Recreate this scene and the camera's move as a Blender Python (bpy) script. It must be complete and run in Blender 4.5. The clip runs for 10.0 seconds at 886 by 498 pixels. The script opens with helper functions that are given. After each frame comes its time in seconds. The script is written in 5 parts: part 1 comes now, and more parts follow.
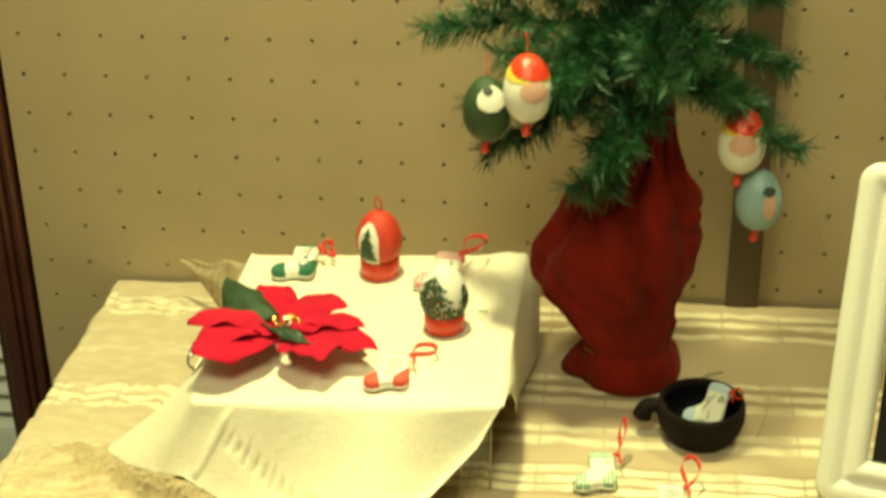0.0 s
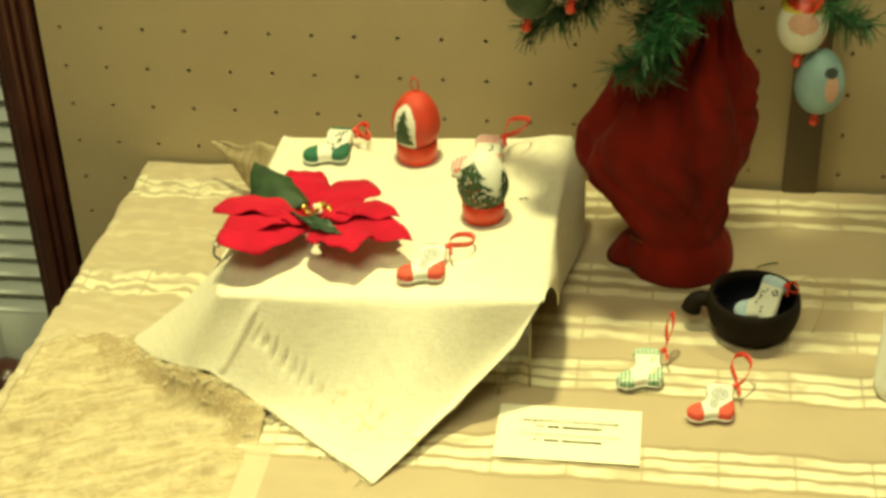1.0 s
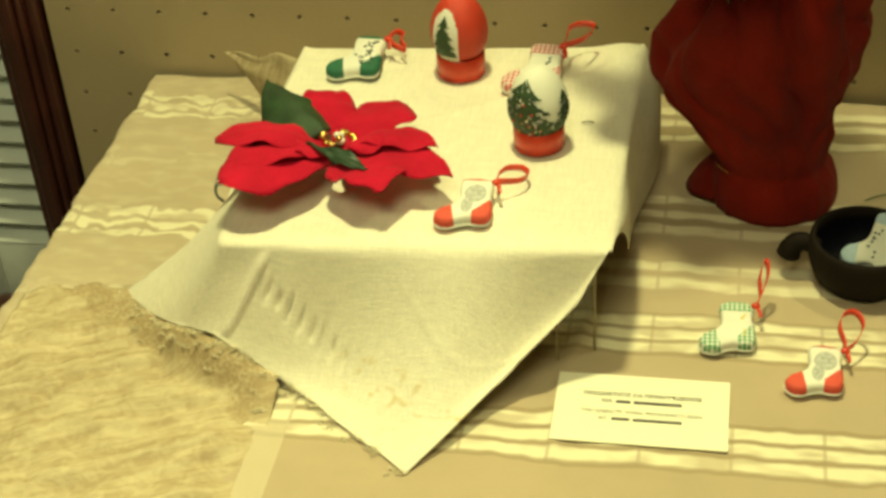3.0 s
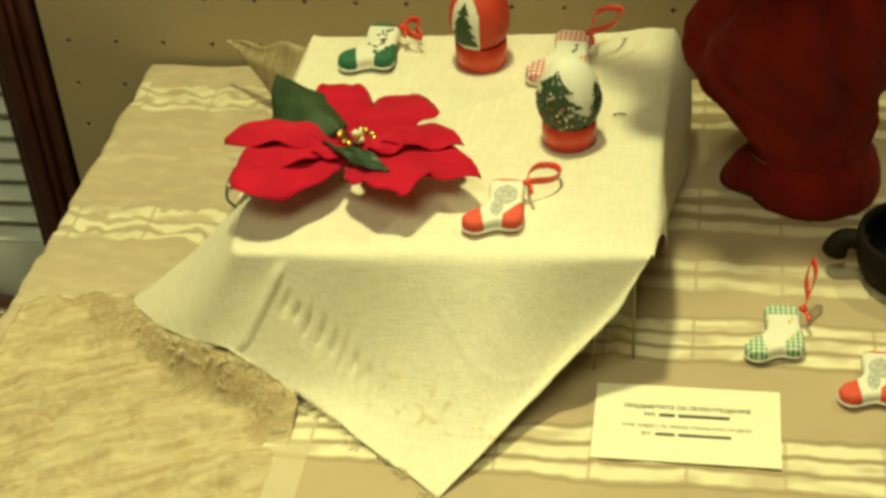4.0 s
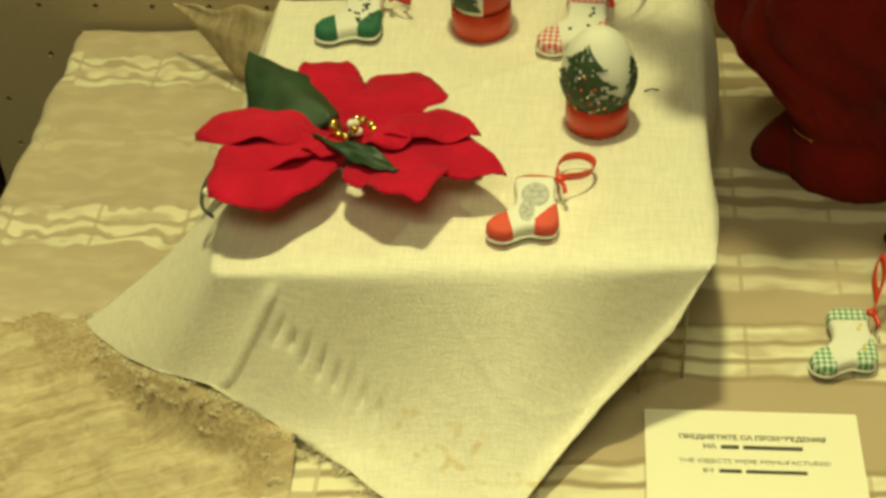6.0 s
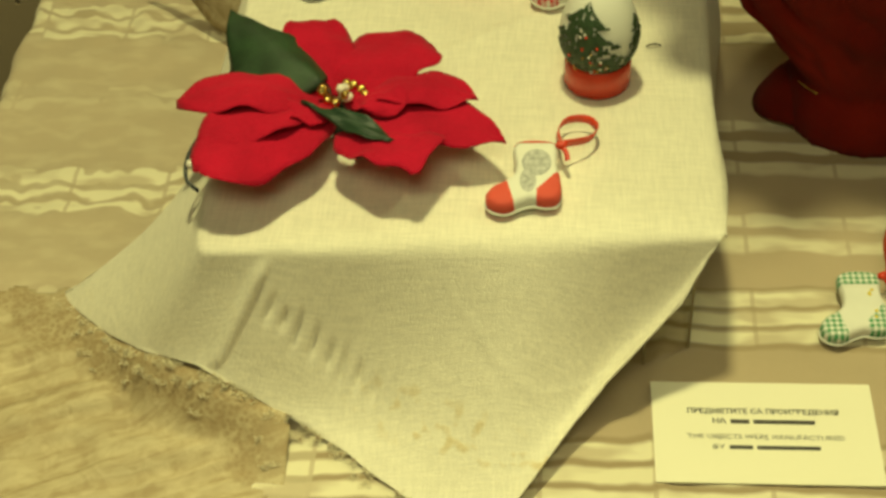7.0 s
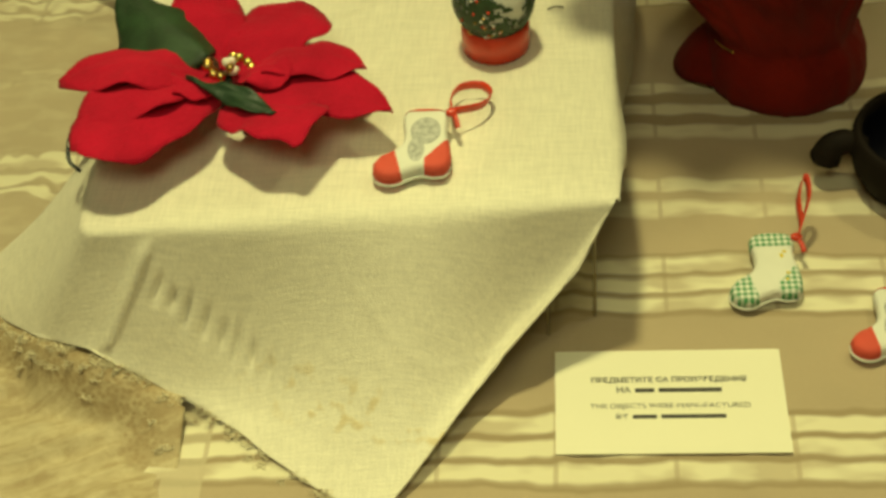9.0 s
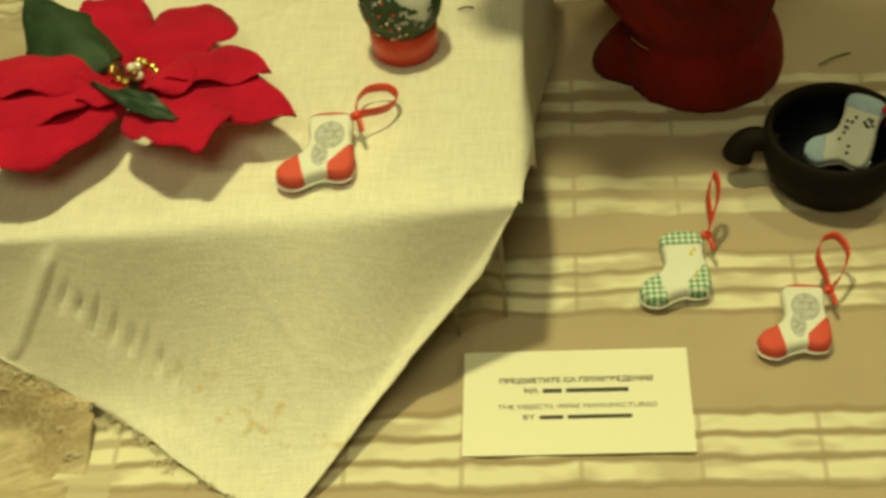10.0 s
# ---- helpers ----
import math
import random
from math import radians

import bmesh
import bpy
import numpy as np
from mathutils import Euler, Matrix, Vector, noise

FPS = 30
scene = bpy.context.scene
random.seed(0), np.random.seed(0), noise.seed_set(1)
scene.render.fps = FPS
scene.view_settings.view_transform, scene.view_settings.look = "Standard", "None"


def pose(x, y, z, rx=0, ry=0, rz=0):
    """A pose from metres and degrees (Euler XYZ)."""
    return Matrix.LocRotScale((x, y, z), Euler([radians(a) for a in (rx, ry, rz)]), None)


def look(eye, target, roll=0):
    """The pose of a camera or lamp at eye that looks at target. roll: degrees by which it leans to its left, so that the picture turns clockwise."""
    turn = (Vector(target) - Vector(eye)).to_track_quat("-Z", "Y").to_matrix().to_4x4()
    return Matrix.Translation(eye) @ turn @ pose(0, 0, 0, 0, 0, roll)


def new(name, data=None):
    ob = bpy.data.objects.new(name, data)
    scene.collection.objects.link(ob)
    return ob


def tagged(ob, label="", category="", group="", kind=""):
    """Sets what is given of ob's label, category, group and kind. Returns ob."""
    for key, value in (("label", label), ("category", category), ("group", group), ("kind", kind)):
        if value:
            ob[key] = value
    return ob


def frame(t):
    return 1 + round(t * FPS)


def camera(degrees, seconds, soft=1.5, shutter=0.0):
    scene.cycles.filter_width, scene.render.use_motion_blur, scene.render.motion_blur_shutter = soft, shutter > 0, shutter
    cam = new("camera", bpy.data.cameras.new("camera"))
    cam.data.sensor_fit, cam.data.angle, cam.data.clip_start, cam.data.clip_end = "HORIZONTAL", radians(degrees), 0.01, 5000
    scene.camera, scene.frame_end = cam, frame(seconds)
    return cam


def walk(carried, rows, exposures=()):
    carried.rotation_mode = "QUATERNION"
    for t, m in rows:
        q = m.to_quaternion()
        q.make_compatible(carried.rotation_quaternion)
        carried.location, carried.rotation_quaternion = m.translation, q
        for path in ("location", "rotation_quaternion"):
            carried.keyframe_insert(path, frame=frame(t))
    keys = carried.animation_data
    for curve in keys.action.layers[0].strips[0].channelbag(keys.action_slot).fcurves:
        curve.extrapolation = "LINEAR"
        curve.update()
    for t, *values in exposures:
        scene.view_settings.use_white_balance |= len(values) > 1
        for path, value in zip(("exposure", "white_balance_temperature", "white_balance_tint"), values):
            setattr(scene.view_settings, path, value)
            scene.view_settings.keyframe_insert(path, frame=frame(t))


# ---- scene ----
cam = camera(32.0, 10.0, soft=3.2, shutter=0.5)
PATH = [
    (0, (0.699, -1.651, 0.929), (0.484, 0.109, 0.004), -1.0),
    (0.5, (0.692, -1.615, 0.91), (0.459, 0.101, -0.09), -1.2),
    (1, (0.707, -1.569, 0.906), (0.427, 0.095, -0.166), -2.1),
    (1.5, (0.712, -1.513, 0.884), (0.396, 0.122, -0.222), -2.9),
    (2, (0.708, -1.456, 0.863), (0.369, 0.153, -0.276), -3.5),
    (2.5, (0.703, -1.399, 0.842), (0.343, 0.18, -0.332), -4.2),
    (2.7, (0.693, -1.373, 0.815), (0.339, 0.207, -0.36), -4.0),
    (3.8, (0.657, -1.285, 0.795), (0.305, 0.245, -0.445), -5.0),
    (4, (0.634, -1.27, 0.785), (0.308, 0.278, -0.439), -4.5),
    (4.5, (0.579, -1.236, 0.771), (0.323, 0.326, -0.451), -4.0),
    (5, (0.534, -1.204, 0.754), (0.34, 0.36, -0.478), -3.3),
    (5.5, (0.527, -1.153, 0.742), (0.334, 0.375, -0.535), -3.8),
    (5.7, (0.529, -1.136, 0.727), (0.332, 0.383, -0.559), -3.3),
    (7, (0.504, -1.055, 0.727), (0.365, 0.367, -0.672), -2.9),
    (7.5, (0.528, -1.054, 0.72), (0.363, 0.377, -0.668), -4.0),
    (8, (0.545, -1.045, 0.714), (0.377, 0.376, -0.684), -4.6),
    (8.5, (0.571, -1.042, 0.707), (0.38, 0.371, -0.695), -5.7),
    (9, (0.583, -1.039, 0.703), (0.403, 0.365, -0.71), -5.9),
    (9.5, (0.602, -1.036, 0.704), (0.432, 0.36, -0.719), -6.0),
    (10, (0.629, -1.029, 0.71), (0.467, 0.358, -0.722), -6.1),
]
walk(cam, [(t, look(eye, target, roll)) for t, eye, target, roll in PATH],
     [(0, 0.78), (1, 0.56), (1.5, 0.30), (2.5, 0.22), (4, 0.05), (5, -0.06), (7, -0.30), (10, -0.36)])


# ---- light ----
world = bpy.data.worlds.new("World")
scene.world = world
world.use_nodes = True
bg = world.node_tree.nodes["Background"]
bg.inputs[0].default_value = (1.0, 0.85, 0.6, 1)
bg.inputs[1].default_value = 0.05


def lamp(name, eye, target, watts, size, colour, spread=180):
    d = bpy.data.lights.new(name, "AREA")
    d.shape, d.size, d.energy, d.color, d.spread = "DISK", size, watts, colour, radians(spread)
    ob = new(name, d)
    ob.matrix_world = look(eye, target)
    return ob


WARM = (1.0, 0.97, 0.43)
lamp("ceiling_spot", (0.42, -0.28, 1.75), (0.28, -1.20, 0.0), 15.0, 0.15, WARM, 120)
lamp("ceiling_spot", (1.15, -0.07, 1.12), (0.72, -0.45, 0.0), 1.1, 0.06, WARM, 110)
# unseen soft fill from the front, added to lift shadows and front faces
lamp("front_fill", (0.5, -1.9, 2.3), (0.4, -0.3, 0.0), 21.0, 0.9, (1.0, 0.97, 0.52))


# ---- materials ----
def mat(name, colour, rough=0.6, metal=0.0, dark=0.8, scale=60.0, fine=600.0, bump=0.2, sheen=0.0, coat=0.0, spec=0.5):
    """A surface whose colour wanders at two scales and whose grain lifts it a little."""
    m = bpy.data.materials.new(name)
    m.use_nodes = True
    nt = m.node_tree
    n, l = nt.nodes, nt.links
    p = n["Principled BSDF"]
    co = n.new("ShaderNodeTexCoord")
    a = n.new("ShaderNodeTexNoise"); a.inputs["Scale"].default_value = scale; a.inputs["Detail"].default_value = 5
    b = n.new("ShaderNodeTexNoise"); b.inputs["Scale"].default_value = fine; b.inputs["Detail"].default_value = 3
    l.new(co.outputs["Object"], a.inputs["Vector"]); l.new(co.outputs["Object"], b.inputs["Vector"])
    mx = n.new("ShaderNodeMix"); mx.data_type = "RGBA"
    mx.inputs[6].default_value = (*[c * dark for c in colour], 1)
    mx.inputs[7].default_value = (*colour, 1)
    ad = n.new("ShaderNodeMath"); ad.operation = "ADD"
    sc = n.new("ShaderNodeMath"); sc.operation = "MULTIPLY_ADD"; sc.inputs[1].default_value = 1.6; sc.inputs[2].default_value = -0.3
    hb = n.new("ShaderNodeMath"); hb.operation = "MULTIPLY_ADD"; hb.inputs[1].default_value = 0.6; hb.inputs[2].default_value = -0.3
    l.new(a.outputs[0], sc.inputs[0]); l.new(b.outputs[0], hb.inputs[0])
    l.new(sc.outputs[0], ad.inputs[0]); l.new(hb.outputs[0], ad.inputs[1])
    ad.use_clamp = True
    l.new(ad.outputs[0], mx.inputs[0])
    l.new(mx.outputs[2], p.inputs["Base Color"])
    bp = n.new("ShaderNodeBump"); bp.inputs["Strength"].default_value = bump; bp.inputs["Distance"].default_value = 0.001
    l.new(b.outputs[0], bp.inputs["Height"]); l.new(bp.outputs[0], p.inputs["Normal"])
    p.inputs["Roughness"].default_value, p.inputs["Metallic"].default_value = rough, metal
    p.inputs["Sheen Weight"].default_value, p.inputs["Coat Weight"].default_value = sheen, coat
    p.inputs["Specular IOR Level"].default_value = spec
    return m


def math_node(nt, op, a, b=None, c=None):
    k = nt.nodes.new("ShaderNodeMath")
    k.operation = op
    for i, v in enumerate((a, b, c)):
        if v is None:
            continue
        if isinstance(v, (int, float)):
            k.inputs[i].default_value = v
        else:
            nt.links.new(v, k.inputs[i])
    return k.outputs[0]


def gingham(name, colour, size):
    """Checked cotton: two crossed sets of woven stripes on white."""
    m = mat(name, colour, 0.8, dark=0.9, sheen=0.2)
    nt = m.node_tree
    co = nt.nodes.new("ShaderNodeTexCoord")
    sp = nt.nodes.new("ShaderNodeSeparateXYZ")
    nt.links.new(co.outputs["Object"], sp.inputs[0])
    s1 = math_node(nt, "GREATER_THAN", math_node(nt, "SINE", math_node(nt, "MULTIPLY", sp.outputs[0], 2 * math.pi / size)), 0.0)
    s2 = math_node(nt, "GREATER_THAN", math_node(nt, "SINE", math_node(nt, "MULTIPLY", sp.outputs[1], 2 * math.pi / size)), 0.0)
    f = math_node(nt, "MULTIPLY", math_node(nt, "ADD", s1, s2), 0.5)
    mx = nt.nodes.new("ShaderNodeMix"); mx.data_type = "RGBA"
    nt.links.new(f, mx.inputs[0])
    mx.inputs[6].default_value = (0.75, 0.75, 0.68, 1)
    mx.inputs[7].default_value = (*colour, 1)
    nt.links.new(mx.outputs[2], nt.nodes["Principled BSDF"].inputs["Base Color"])
    return m


def woven(name, base, stripe, line, groups, bunched):
    """Loose beige weave with groups of three satin stripes and thin brown lines across the cloth."""
    m = mat(name, base, 0.75, dark=0.86, scale=14, fine=420, bump=0.5, sheen=0.15)
    nt = m.node_tree
    n, l = nt.nodes, nt.links
    p = n["Principled BSDF"]
    co = n.new("ShaderNodeTexCoord")
    sp = n.new("ShaderNodeSeparateXYZ")
    l.new(co.outputs["Object"], sp.inputs[0])
    wob = n.new("ShaderNodeTexNoise"); wob.inputs["Scale"].default_value = 11; wob.inputs["Detail"].default_value = 1
    l.new(co.outputs["Object"], wob.inputs["Vector"])
    left = math_node(nt, "LESS_THAN", sp.outputs[0], 0.33)
    fine = n.new("ShaderNodeTexNoise"); fine.inputs["Scale"].default_value = 48; fine.inputs["Detail"].default_value = 1
    l.new(co.outputs["Object"], fine.inputs["Vector"])
    y = math_node(nt, "ADD", sp.outputs[1], math_node(nt, "MULTIPLY", math_node(nt, "SUBTRACT", wob.outputs[0], 0.5), 0.012))
    y = math_node(nt, "ADD", y, math_node(nt, "MULTIPLY", math_node(nt, "SUBTRACT", fine.outputs[0], 0.5), math_node(nt, "MULTIPLY_ADD", left, 0.026, 0.006)))
    f = math_node(nt, "DIVIDE", math_node(nt, "ADD", y, 0.70), 0.70)

    def bands(rows, half):
        """Satin bands across the cloth; a ramp holds 32 stops, so each takes six bands."""
        out = None
        for k in range(0, len(rows), 6):
            r = n.new("ShaderNodeValToRGB")
            l.new(f, r.inputs[0])
            e = r.color_ramp.elements
            e[0].position, e[0].color = 0.0, (0, 0, 0, 1)
            e[1].position, e[1].color = 1.0, (0, 0, 0, 1)
            for c, v in rows[k:k + 6]:
                for at, w in ((c - half - 0.0012, 0.0), (c - half, v), (c + half, v), (c + half + 0.0012, 0.0)):
                    q = e.new((at + 0.70) / 0.70)
                    q.color = (w, w, w, 1)
            out = r.outputs[0] if out is None else math_node(nt, "MAXIMUM", out, r.outputs[0])
        return out

    def pick(a, b):
        """a on the bunched end of the cloth, b on the rest."""
        k = n.new("ShaderNodeMix")
        l.new(left, k.inputs[0]); l.new(b, k.inputs[2]); l.new(a, k.inputs[3])
        return k.outputs[0]

    stripe_f = pick(bands(bunched, 0.0046), bands(groups, 0.0052))
    # breaks in the satin thread
    br = n.new("ShaderNodeTexNoise"); br.inputs["Scale"].default_value = 30; br.inputs["Detail"].default_value = 2
    mp = n.new("ShaderNodeMapping"); mp.inputs["Scale"].default_value = (0.7, 1.6, 1)
    l.new(co.outputs["Object"], mp.inputs[0]); l.new(mp.outputs[0], br.inputs["Vector"])
    keep = n.new("ShaderNodeMapRange"); keep.inputs[1].default_value = 0.36; keep.inputs[2].default_value = 0.50
    keep.inputs[3].default_value = 0.35; keep.inputs[4].default_value = 1.0
    l.new(br.outputs[0], keep.inputs[0])
    # warp lines every few centimetres
    wx = math_node(nt, "ABSOLUTE", math_node(nt, "SUBTRACT", math_node(nt, "FRACT", math_node(nt, "MULTIPLY", sp.outputs[0], 15.0)), 0.5))
    warp = math_node(nt, "LESS_THAN", wx, 0.022)
    sf = math_node(nt, "MULTIPLY", math_node(nt, "MULTIPLY", stripe_f, keep.outputs[0]), math_node(nt, "SUBTRACT", 1.0, math_node(nt, "MULTIPLY", warp, 0.6)))
    # broad pale warp band, and frayed cream threads on the bunched end
    wide = math_node(nt, "LESS_THAN", math_node(nt, "ABSOLUTE", math_node(nt, "SUBTRACT", sp.outputs[0], 0.356)), 0.012)
    sf = math_node(nt, "MAXIMUM", sf, math_node(nt, "MULTIPLY", wide, 0.30))
    bunch = n.new("ShaderNodeMapRange"); bunch.inputs[1].default_value = 0.34; bunch.inputs[2].default_value = 0.22
    l.new(sp.outputs[0], bunch.inputs[0])
    thr = n.new("ShaderNodeTexNoise"); thr.inputs["Scale"].default_value = 1.0; thr.inputs["Detail"].default_value = 4
    tm = n.new("ShaderNodeMapping"); tm.inputs["Scale"].default_value = (34, 70, 1)
    l.new(co.outputs["Object"], tm.inputs[0]); l.new(tm.outputs[0], thr.inputs["Vector"])
    th = n.new("ShaderNodeMapRange"); th.inputs[1].default_value = 0.46; th.inputs[2].default_value = 0.74; th.inputs[3].default_value = 0.12; th.inputs[4].default_value = 0.40
    l.new(thr.outputs[0], th.inputs[0])
    sf = math_node(nt, "MAXIMUM", sf, math_node(nt, "MULTIPLY", bunch.outputs[0], th.outputs[0]))
    # brown gap threads inside a group
    near = pick(bands([(c, 1.0) for c in (-0.590, -0.268, -0.067)], 0.024), bands([(c, 1.0) for c in (-0.505, -0.378, -0.212, -0.068)], 0.0265))
    gap = math_node(nt, "MULTIPLY", near, math_node(nt, "SUBTRACT", 1.0, stripe_f))
    old = p.inputs["Base Color"].links[0].from_socket
    m1 = n.new("ShaderNodeMix"); m1.data_type = "RGBA"
    l.new(math_node(nt, "MULTIPLY", math_node(nt, "MULTIPLY", gap, 0.7), math_node(nt, "SUBTRACT", 1.0, math_node(nt, "MULTIPLY", bunch.outputs[0], 0.55))), m1.inputs[0]); l.new(old, m1.inputs[6]); m1.inputs[7].default_value = (*line, 1)
    m2 = n.new("ShaderNodeMix"); m2.data_type = "RGBA"
    l.new(sf, m2.inputs[0]); l.new(m1.outputs[2], m2.inputs[6]); m2.inputs[7].default_value = (*stripe, 1)
    l.new(m2.outputs[2], p.inputs["Base Color"])
    r = n.new("ShaderNodeMapRange"); r.inputs[3].default_value = 0.8; r.inputs[4].default_value = 0.32
    l.new(sf, r.inputs[0]); l.new(r.outputs[0], p.inputs["Roughness"])
    # weave relief
    w1 = math_node(nt, "SINE", math_node(nt, "MULTIPLY", sp.outputs[0], 4200.0))
    w2 = math_node(nt, "SINE", math_node(nt, "MULTIPLY", sp.outputs[1], 3600.0))
    hh = math_node(nt, "ADD", math_node(nt, "MULTIPLY", w1, w2), math_node(nt, "MULTIPLY", sf, 1.5))
    bp = n.new("ShaderNodeBump"); bp.inputs["Strength"].default_value = 0.45; bp.inputs["Distance"].default_value = 0.0008
    l.new(hh, bp.inputs["Height"])
    l.new(p.inputs["Normal"].links[0].from_socket, bp.inputs["Normal"])
    l.new(bp.outputs[0], p.inputs["Normal"])
    return m


M_PEG = mat("pegboard", (0.44, 0.35, 0.22), 0.7, dark=0.86, scale=7, fine=260, bump=0.25)
# near-black colour stands for the shade inside the peg holes
M_HOLE_SHADE = mat("hole_shade", (0.02, 0.016, 0.010), 0.9)
M_MAHOG = mat("mahogany", (0.085, 0.024, 0.018), 0.32, dark=0.45, scale=18, fine=220, bump=0.15, coat=0.2)
M_BATTEN = mat("batten", (0.12, 0.085, 0.05), 0.6, dark=0.7, scale=12, fine=200)
M_SHUT = mat("shutter_paint", (0.74, 0.80, 0.78), 0.45, dark=0.86, scale=9, fine=140, bump=0.1)
M_FLOOR = mat("dark_floor", (0.10, 0.095, 0.085), 0.5, dark=0.6, scale=6, fine=90)
M_PLASTER = mat("plaster", (0.55, 0.50, 0.40), 0.85, dark=0.9, scale=3, fine=60)
M_CLOTH = woven("striped_cloth", (0.54, 0.42, 0.275), (0.88, 0.81, 0.58), (0.34, 0.25, 0.14),
                tuple((y, 1.0) for y in (-0.5215, -0.505, -0.4885, -0.3945, -0.378, -0.3615)) + tuple((y, 0.78) for y in (-0.312, -0.290, -0.235, -0.212, -0.190, -0.086, -0.058, -0.036)),
                tuple((y, 1.0) for y in (-0.605, -0.590, -0.575, -0.286, -0.268, -0.250, -0.084, -0.066, -0.050)) + ((-0.157, 0.5), (-0.170, 0.4), (-0.374, 0.5), (-0.436, 0.5), (-0.480, 0.4)))
def linen_fabric(name, colour, thread):
    """White linen: slubby crossed threads, and a tan embroidered band along the hanging hem."""
    m = mat(name, colour, 0.8, dark=0.92, scale=26, fine=900, bump=0.4, sheen=0.1)
    nt = m.node_tree
    n, l = nt.nodes, nt.links
    p = n["Principled BSDF"]
    co = n.new("ShaderNodeTexCoord")
    sp = n.new("ShaderNodeSeparateXYZ"); l.new(co.outputs["Object"], sp.inputs[0])
    slub = []
    for k, sc in enumerate(((60, 900, 300), (900, 60, 300))):
        mp = n.new("ShaderNodeMapping"); mp.inputs["Scale"].default_value = sc
        t = n.new("ShaderNodeTexNoise"); t.inputs["Scale"].default_value = 1.0; t.inputs["Detail"].default_value = 2
        l.new(co.outputs["Object"], mp.inputs[0]); l.new(mp.outputs[0], t.inputs["Vector"])
        slub.append(t.outputs[0])
    weave = math_node(nt, "ADD", slub[0], slub[1])
    # band: distance from a line across the corner
    nx, ny = 0.375, 0.927
    d = math_node(nt, "ADD", math_node(nt, "MULTIPLY", sp.outputs[0], nx), math_node(nt, "MULTIPLY", sp.outputs[1], ny))
    d = math_node(nt, "SUBTRACT", d, 0.438 * nx - 0.488 * ny)
    b = n.new("ShaderNodeMapRange"); b.inputs[1].default_value = 0.017; b.inputs[2].default_value = 0.007
    l.new(math_node(nt, "ABSOLUTE", d), b.inputs[0])
    w = n.new("ShaderNodeTexNoise"); w.inputs["Scale"].default_value = 105; w.inputs["Detail"].default_value = 2
    l.new(co.outputs["Object"], w.inputs["Vector"])
    r = n.new("ShaderNodeMapRange"); r.inputs[1].default_value = 0.55; r.inputs[2].default_value = 0.68
    l.new(w.outputs[0], r.inputs[0])
    low = n.new("ShaderNodeMapRange"); low.inputs[1].default_value = 0.105; low.inputs[2].default_value = 0.085
    l.new(sp.outputs[2], low.inputs[0])
    xr = n.new("ShaderNodeMapRange"); xr.inputs[1].default_value = 0.375; xr.inputs[2].default_value = 0.425; xr.inputs[3].default_value = 0.12
    l.new(sp.outputs[0], xr.inputs[0])
    f = math_node(nt, "MULTIPLY", math_node(nt, "MULTIPLY", math_node(nt, "MULTIPLY", b.outputs[0], xr.outputs[0]), r.outputs[0]), math_node(nt, "MULTIPLY", low.outputs[0], 0.6))
    old = p.inputs["Base Color"].links[0].from_socket
    m0 = n.new("ShaderNodeMix"); m0.data_type = "RGBA"; m0.blend_type = "MULTIPLY"
    g = n.new("ShaderNodeMapRange"); g.inputs[1].default_value = 0.7; g.inputs[2].default_value = 1.3; g.inputs[3].default_value = 0.88; g.inputs[4].default_value = 1.06
    l.new(weave, g.inputs[0])
    m0.inputs[0].default_value = 1.0; l.new(old, m0.inputs[6]); l.new(g.outputs[0], m0.inputs[7])
    mx = n.new("ShaderNodeMix"); mx.data_type = "RGBA"
    l.new(f, mx.inputs[0]); l.new(m0.outputs[2], mx.inputs[6]); mx.inputs[7].default_value = (*thread, 1)
    l.new(mx.outputs[2], p.inputs["Base Color"])
    bp = n.new("ShaderNodeBump"); bp.inputs["Strength"].default_value = 0.28; bp.inputs["Distance"].default_value = 0.0007
    l.new(math_node(nt, "ADD", weave, math_node(nt, "MULTIPLY", f, 1.5)), bp.inputs["Height"])
    l.new(p.inputs["Normal"].links[0].from_socket, bp.inputs["Normal"]); l.new(bp.outputs[0], p.inputs["Normal"])
    return m


